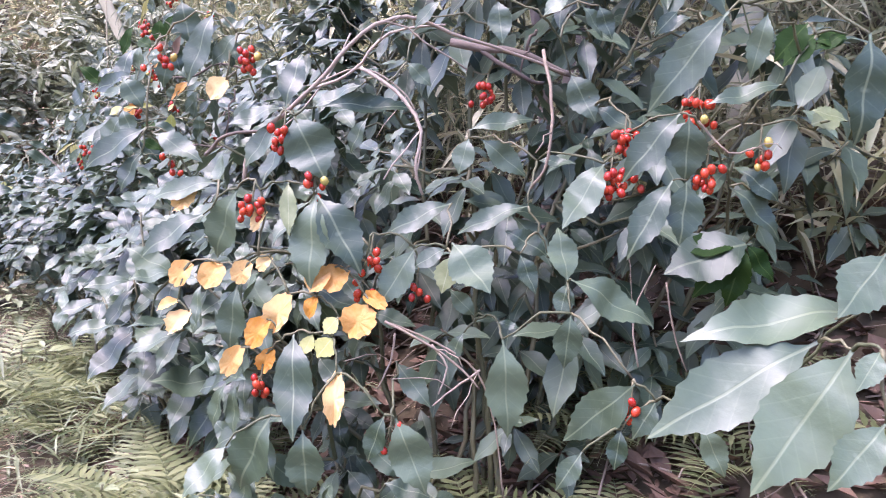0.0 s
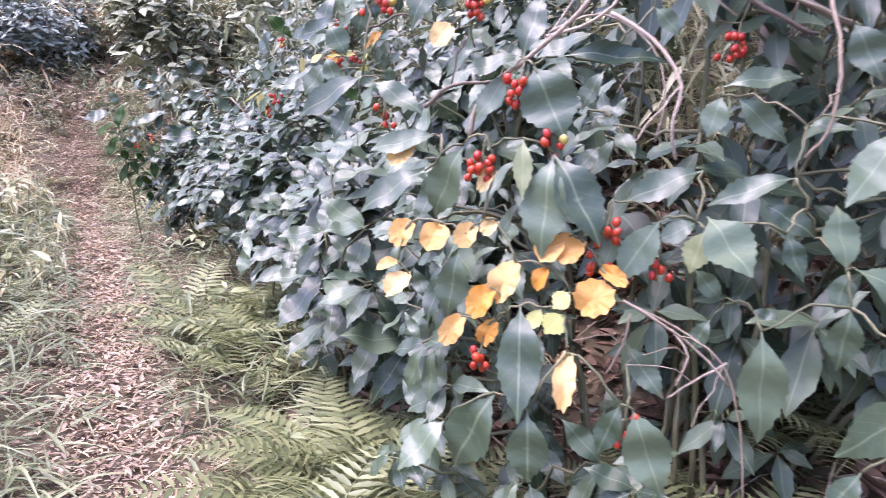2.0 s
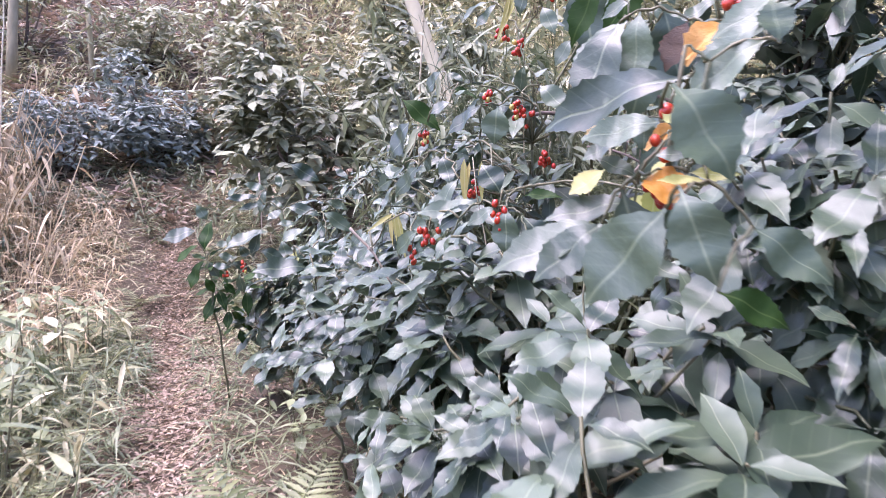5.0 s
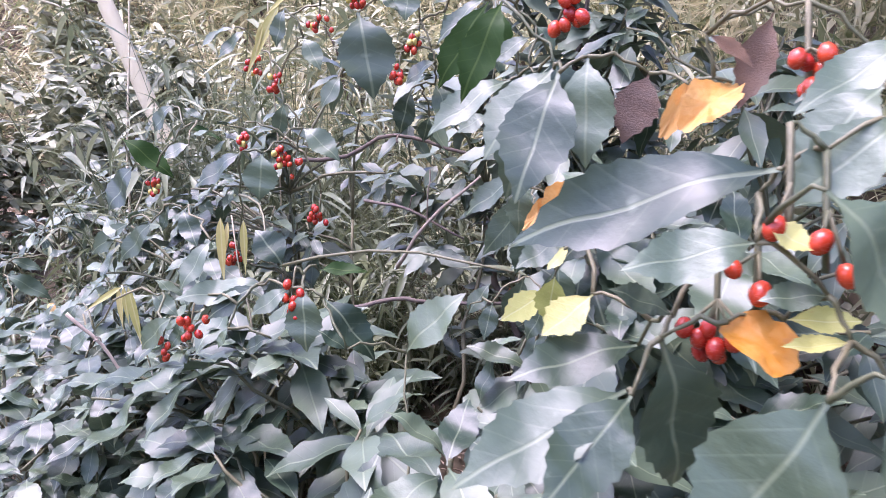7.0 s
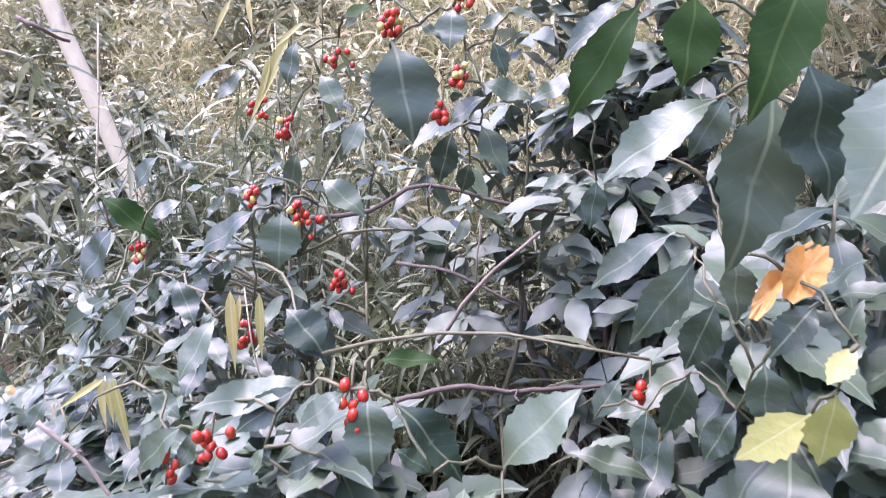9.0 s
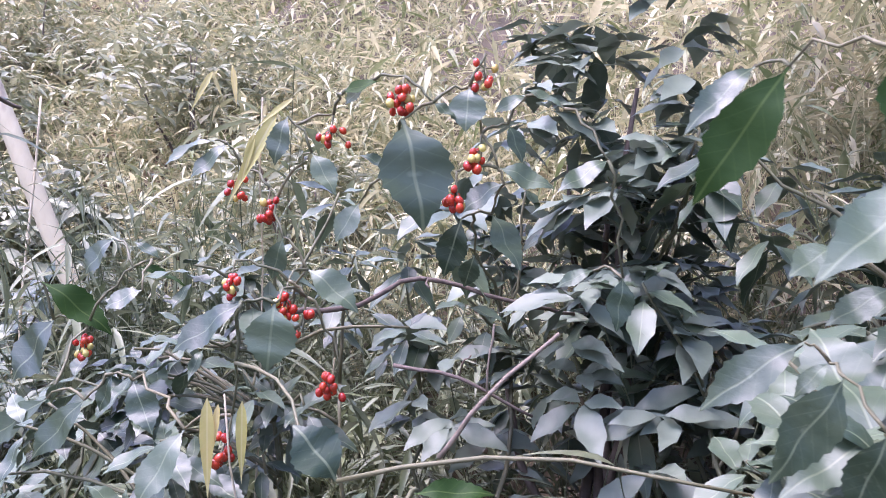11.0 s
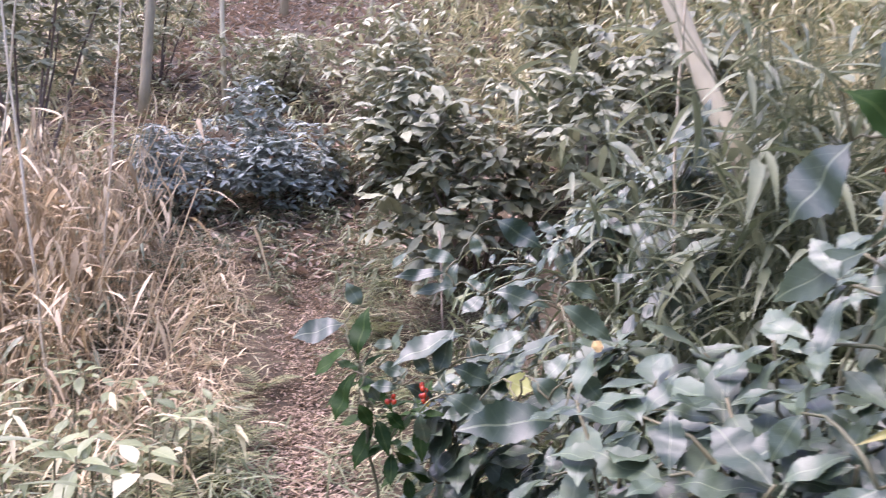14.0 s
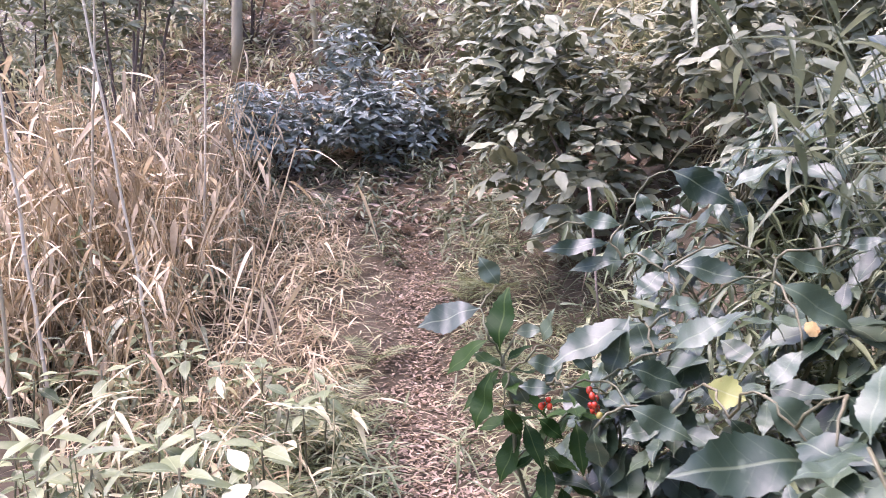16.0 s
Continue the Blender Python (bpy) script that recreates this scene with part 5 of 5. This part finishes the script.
for i in range(18):
    y = rng.uniform(0.0, 4.0)
    herb(path_x(y) + rng.uniform(0.35, 0.8), y, rng.uniform(0.08, 0.25), rng.randint(4, 7), rng.uniform(0.07, 0.12), rng)


herb(-1.34, 4.4, 0.42, 3, 0.17, rng, 1, "low plant with a pale cream-coloured leaf")


# ---- trees ----
def tree(points, radii, mat, label, rng, limbs=5, crown=0, leaf=0.14, name="tree", limb_from=3, spread=1.2):
    foot = Vector(points[0])
    root = thing(name, foot, label, "tree")
    pts = []
    for a, b in zip(points[:-1], points[1:]):
        pts += [Vector(a).lerp(Vector(b), k / 4) for k in range(4)]
    pts.append(Vector(points[-1]))
    rad = np.interp(np.linspace(0, 1, len(pts)), np.linspace(0, 1, len(radii)), radii)
    pts = [p - foot + Vector(rng.uniform(-0.15, 0.15, 3)) * r for p, r in zip(pts, rad)]
    tubes("trunk", [(pts, list(rad))], mat, root, sides=14)
    mats = []
    for k in range(limbs):
        i = rng.randint(min(limb_from * 4, len(pts) - 2), len(pts))
        a = rng.uniform(0, 6.28)
        tip = pts[i] + Vector((math.cos(a), math.sin(a), rng.uniform(0.2, 0.9))) * spread * rng.uniform(0.6, 1.3)
        line = bend(pts[i], tip, 0.12, 6, rng, 0.04)
        tubes("limb", [(line, [rad[i] * 0.45 * (1 - 0.14 * j) for j in range(7)])], mat, root, sides=6)
        for j in range(crown // max(1, limbs)):
            p = line[rng.randint(2, 7)] + Vector(rng.normal(0, 0.28 * spread, 3))
            for q in range(5):
                w = Vector(rng.normal(0, 1, 3))
                w.z = w.z * 0.5 - 0.3
                mats.append(leaf_pose(p, w, (rng.uniform(-0.4, 0.4), rng.uniform(-0.4, 0.4), 1), leaf * rng.uniform(0.6, 1.2)))
    if mats:
        tagged(scatter("crown", T_SMALL, mats, M_SHRUB, root), kind="stuff")
    return root


rng = np.random.RandomState(71)
tree([on_ground(1.3, 4.6, -0.1), (0.98, 4.8, 1.35), (0.706, 4.976, 2.0), (0.33, 5.2, 2.95), (0.05, 5.4, 4.2), (-0.1, 5.6, 6.5)], [0.06, 0.048, 0.044, 0.042, 0.04, 0.034], M_BARK, "slender leaning tree with smooth pale bark", rng, 4, 0, limb_from=4)
# woodland trees; the one at (2.7, 0.6) is added to shade the shrubs
for x, y, tall, lx, r in ((-3.9, 12.8, 7, -0.8, 0.06), (-2.1, 14.5, 8, 0.5, 0.06), (-5.0, 12.5, 8, 0.4, 0.11), (-6.6, 14.0, 9, -0.4, 0.12), (-0.6, 15.0, 9, 0.3, 0.1), (-8.8, 15.0, 9, 0.6, 0.13), (-4.2, 17.0, 9, 0.0, 0.12), (-7.4, 18.0, 10, 0.5, 0.15), (2.7, 0.6, 6, -0.4, 0.09), (-9.5, 21, 9, 0.4, 0.14), (-6.5, 22, 9, -0.3, 0.12), (-4.5, 20.5, 8, 0.4, 0.1), (-2.0, 21.5, 9, 0.2, 0.13), (0.5, 20, 8, -0.4, 0.1), (2.5, 18, 8, 0.3, 0.1), (5.0, 14, 8, 0.2, 0.11), (-12, 19, 10, 0.5, 0.16)):
    f = on_ground(x, y, -0.1)
    tree([f, f + Vector((lx * 0.2, 0.1, tall * 0.3)), f + Vector((lx * 0.6, 0.2, tall * 0.65)), f + Vector((lx, 0.3, tall))], [r * 0.75, r * 0.55, r * 0.45, r * 0.25], M_DARKBARK if r > 0.125 else M_BARK, "thin woodland tree with a sparse green crown", rng, 7, 56 if y > 13 else 14, 0.2, limb_from=2, spread=1.6)

# added evergreen trees, crowns out of view, whose boughs shade the shrubs on the bank
for x, y in ((2.0, 0.85),):
    f = on_ground(x, y, -0.1)
    tree([f, f + Vector((-0.1, 0.0, 1.0)), f + Vector((-0.3, 0.1, 2.0)), f + Vector((-0.5, 0.2, 3.0))], [0.026, 0.022, 0.018, 0.012], M_DARKBARK, "slim evergreen tree leaning over the shrubs, added for shade", rng, 9, 300, 0.2, limb_from=2, spread=1.0)
for x, y in ((2.5, 1.4), (2.7, -0.6)):
    f = on_ground(x, y, -0.1)
    tree([f, f + Vector((-0.1, 0.0, 1.3)), f + Vector((-0.2, 0.1, 2.4)), f + Vector((-0.3, 0.2, 3.6))], [0.08, 0.07, 0.06, 0.03], M_DARKBARK, "evergreen tree leaning over the shrubs, added for shade", rng, 12, 700, 0.2, limb_from=2, spread=1.3)

# ---- litter of twigs under the shrubs ----
rng = np.random.RandomState(83)
lines = []
for i in range(260):
    y = rng.uniform(-1.0, 1.8)
    a = on_ground(path_x(y) + rng.uniform(0.5, 2.4), y, 0.015)
    turn, ell = rng.uniform(0, 6.28), rng.uniform(0.08, 0.4)
    b = on_ground(a.x + math.cos(turn) * ell, a.y + math.sin(turn) * ell, rng.uniform(0.01, 0.1))
    lines.append((bend(a, b, rng.uniform(0, 0.03), 3, rng, 0.01), rng.uniform(0.0012, 0.004)))
tagged(tubes("fallen_twigs", lines, M_VINE, sides=4), "fallen dry twigs on the soil under the shrubs", "twig litter", kind="stuff")


# ---- vines and dead branches ----
def stick(name, points, thick, mat, label):
    """A crooked woody stem through a few places."""
    pts = []
    v = [Vector(p) for p in points]
    for i in range(len(v) - 1):
        a, b = v[max(i - 1, 0)], v[min(i + 2, len(v) - 1)]
        for k in range(4):
            s = k / 4
            pts.append(v[i] * (1 - s) + v[i + 1] * s + ((v[i] - a) * (1 - s) - (b - v[i + 1]) * s) * 0.5 * s * (1 - s))
    pts.append(v[-1])
    root = thing(name, v[0], label, "branch" if name == "dead_branch" else "vine")
    r = np.random.RandomState(len(pts))
    tubes("stem", [([p - v[0] + Vector(r.uniform(-1, 1, 3)) * thick * 0.5 for p in pts], [thick * (1.1 - 0.4 * k / len(pts)) for k in range(len(pts))])], mat, root, sides=7)
    fork = pts[len(pts) // 2]
    tip = fork + Vector(r.uniform(-1, 1, 3)) * 0.09 + (pts[-1] - fork).normalized() * 0.08
    tubes("side_twig", [([p - v[0] for p in bend(fork, tip, 0.01, 4, r, 0.006)], thick * 0.45)], mat, root, sides=5)


stick("vine", [(0.647, -0.021, 1.210), (0.666, -0.040, 1.289), (0.761, -0.137, 1.399), (0.834, -0.180, 1.494), (0.919, -0.192, 1.531), (1.008, -0.206, 1.507), (1.131, -0.214, 1.484), (1.260, -0.227, 1.448)], 0.0042, M_VINE, "thin pale woody vine climbing through the shrub")
stick("vine", [(0.849, -0.140, 1.436), (0.895, -0.203, 1.394), (0.928, -0.253, 1.321), (0.916, -0.259, 1.248), (0.935, -0.253, 1.200)], 0.0036, M_VINE, "thin pale woody vine hanging from a branch")
stick("vine", [(1.192, -0.243, 1.487), (1.177, -0.309, 1.384), (1.161, -0.330, 1.277), (1.141, -0.307, 1.216)], 0.0034, M_VINE, "thin pale woody vine hanging from a branch")
stick("vine", [(0.769, -0.051, 1.393), (0.833, -0.122, 1.426), (0.900, -0.154, 1.503), (0.999, -0.199, 1.523)], 0.003, M_VINE, "thin pale woody vine climbing through the shrub")
stick("vine", [(0.599, 0.122, 1.255), (0.629, 0.058, 1.298), (0.702, 0.024, 1.310)], 0.004, M_DARKBARK, "dark bent twig among the leaves")
stick("vine", [(1.391, -0.475, 1.355), (1.426, -0.523, 1.299), (1.477, -0.546, 1.310), (1.497, -0.538, 1.286)], 0.002, M_VINE, "thin reddish vine tendril")
stick("vine", [(0.855, -0.274, 0.966), (0.911, -0.306, 0.937), (0.975, -0.323, 0.892), (1.021, -0.353, 0.841)], 0.0026, M_VINE, "dry bent stem hanging in the shrub")
stick("vine", [(0.883, -0.234, 0.952), (0.960, -0.277, 0.919), (1.032, -0.321, 0.863), (1.058, -0.349, 0.767), (1.068, -0.377, 0.628)], 0.0022, M_VINE, "dry pale stem hanging in the shrub")
stick("vine", [(0.892, -0.242, 0.933), (0.881, -0.245, 0.879), (0.857, -0.242, 0.824)], 0.0022, M_VINE, "dry pale stem hanging in the shrub")
stick("vine", [(1.037, -0.323, 0.869), (0.987, -0.304, 0.829), (0.951, -0.293, 0.796)], 0.0022, M_VINE, "dry pale stem hanging in the shrub")
stick("vine", [(0.955, -0.275, 0.914), (0.978, -0.294, 0.872), (0.962, -0.294, 0.818)], 0.0022, M_VINE, "dry pale stem hanging in the shrub")
stick("vine", [(0.915, 0.125, 1.534), (0.879, 0.130, 1.457), (0.818, 0.145, 1.367), (0.736, 0.173, 1.288)], 0.0022, M_VINE, "dry pale stem hanging in the shrub")
stick("vine", [(0.814, 0.042, 1.411), (0.901, 0.006, 1.450), (0.986, -0.045, 1.394), (1.010, -0.070, 1.312), (0.996, -0.078, 1.217)], 0.0022, M_VINE, "dry pale stem hanging in the shrub")
stick("vine", [(1.540, -0.266, 1.004), (1.548, -0.287, 0.903), (1.574, -0.315, 0.804)], 0.0022, M_VINE, "dry pale stem hanging in the shrub")
stick("vine", [(1.510, -0.228, 0.798), (1.502, -0.206, 0.914), (1.553, -0.212, 1.033)], 0.0022, M_VINE, "dry pale stem hanging in the shrub")
stick("dead_branch", [(1.076, -0.070, 1.510), (1.215, -0.142, 1.486), (1.312, -0.173, 1.449)], 0.0085, M_DARKBARK, "dark bare branch inside the shrub")
stick("dead_branch", [(1.129, -0.099, 1.497), (1.192, -0.161, 1.442), (1.246, -0.167, 1.428)], 0.005, M_DARKBARK, "dark bare branch inside the shrub")
stick("dead_branch", [(0.799, 2.693, 1.575), (0.924, 2.614, 1.595), (1.037, 2.541, 1.657), (1.211, 2.436, 1.610), (1.371, 2.396, 1.587)], 0.006, M_DARKBARK, "dark thin branch across the shrub")
stick("dead_branch", [(0.914, 2.450, 1.466), (0.993, 2.344, 1.443), (1.117, 2.271, 1.371)], 0.004, M_DARKBARK, "dark thin branch across the shrub")
stick("dead_branch", [(0.770, 2.200, 1.206), (0.837, 2.098, 1.245), (0.920, 2.047, 1.236), (1.003, 1.995, 1.243), (1.139, 1.970, 1.238)], 0.005, M_DARKBARK, "dark fallen branch between the shrubs")
stick("dead_branch", [(0.993, 2.400, 1.290), (1.019, 2.293, 1.412), (1.115, 2.197, 1.529)], 0.005, M_VINE, "pale dry stick leaning between the shrubs")
stick("dead_branch", [(-0.687, 6.040, 2.649), (-0.384, 5.708, 2.708), (-0.134, 5.557, 2.754), (0.130, 5.528, 2.612), (0.347, 5.456, 2.540)], 0.009, M_BARK, "thin pale branch reaching out from the leaning tree")
stick("dead_branch", [(0.192, 3.159, 2.091), (0.241, 3.130, 2.060), (0.312, 3.204, 2.058)], 0.006, M_DARKBARK, "short dark twig by the leaning tree")
stick("dead_branch", [(0.204, 2.401, 1.194), (0.272, 2.382, 1.123), (0.327, 2.364, 1.036)], 0.004, M_VINE, "pale dry stick among low leaves")
stick("dead_branch", [(-0.320, 4.556, 1.323), (-0.286, 4.511, 0.947)], 0.004, M_VINE, "pale dry stick among low leaves")


# ---- yellowing bamboo sprigs ----
M_YBLADE = material("yellowing_blade", (0.36, 0.34, 0.1), (0.62, 0.5, 0.2), 0.45, 8, 0.1, 0, 0.35, vein=(0.6, 0.55, 0.3))
ME_BLADE = mesh_of("blade", *blade(8, 0.14, 0.0, 0.25, 0.05, 0.35), M_YBLADE)


def bamboo_sprig(foot, top, label):
    at = on_ground(*foot)
    root = thing("bamboo_sprig", at, label, "bamboo")
    r = np.random.RandomState(3)
    pts = bend(at - Vector((0, 0, 0.02)), top, 0.12, 8, r, 0.01)
    tubes("stem", [([p - at for p in pts], [0.004 - 0.0003 * k for k in range(9)])], M_CULM, root)
    return root


def blade_on(root, base, tip):
    base, tip = Vector(base), Vector(tip)
    child("blade", ME_BLADE, leaf_pose(base, tip - base, (-0.45, -0.75, 0.4), (tip - base).length), root)


sprig = bamboo_sprig((0.75, 2.50), (0.553, 2.406, 1.416), "bamboo sprig with hanging yellowed leaves")
blade_on(sprig, (0.530, 2.420, 1.410), (0.541, 2.422, 1.246))
blade_on(sprig, (0.578, 2.391, 1.405), (0.585, 2.394, 1.272))
blade_on(sprig, (0.546, 2.411, 1.400), (0.542, 2.418, 1.315))
sprig = bamboo_sprig((0.60, 2.75), (0.338, 2.643, 1.230), "bamboo sprig with drooping yellow-green leaves")
blade_on(sprig, (0.331, 2.647, 1.222), (0.342, 2.647, 1.115))
blade_on(sprig, (0.352, 2.634, 1.227), (0.387, 2.621, 1.068))
blade_on(sprig, (0.338, 2.643, 1.225), (0.253, 2.699, 1.160))
blade_on(sprig, (0.342, 2.640, 1.227), (0.355, 2.638, 1.126))
sprig = bamboo_sprig((0.95, 3.10), (0.701, 2.670, 2.030), "tall bamboo sprig with orange-yellow leaves")
blade_on(sprig, (0.730, 2.654, 1.997), (0.651, 2.714, 1.794))
blade_on(sprig, (0.692, 2.680, 1.951), (0.673, 2.698, 1.833))
blade_on(sprig, (0.757, 2.636, 2.030), (0.692, 2.680, 1.964))
blade_on(sprig, (0.610, 2.724, 2.082), (0.574, 2.751, 1.990))
blade_on(sprig, (0.644, 2.703, 2.095), (0.657, 2.699, 2.004))
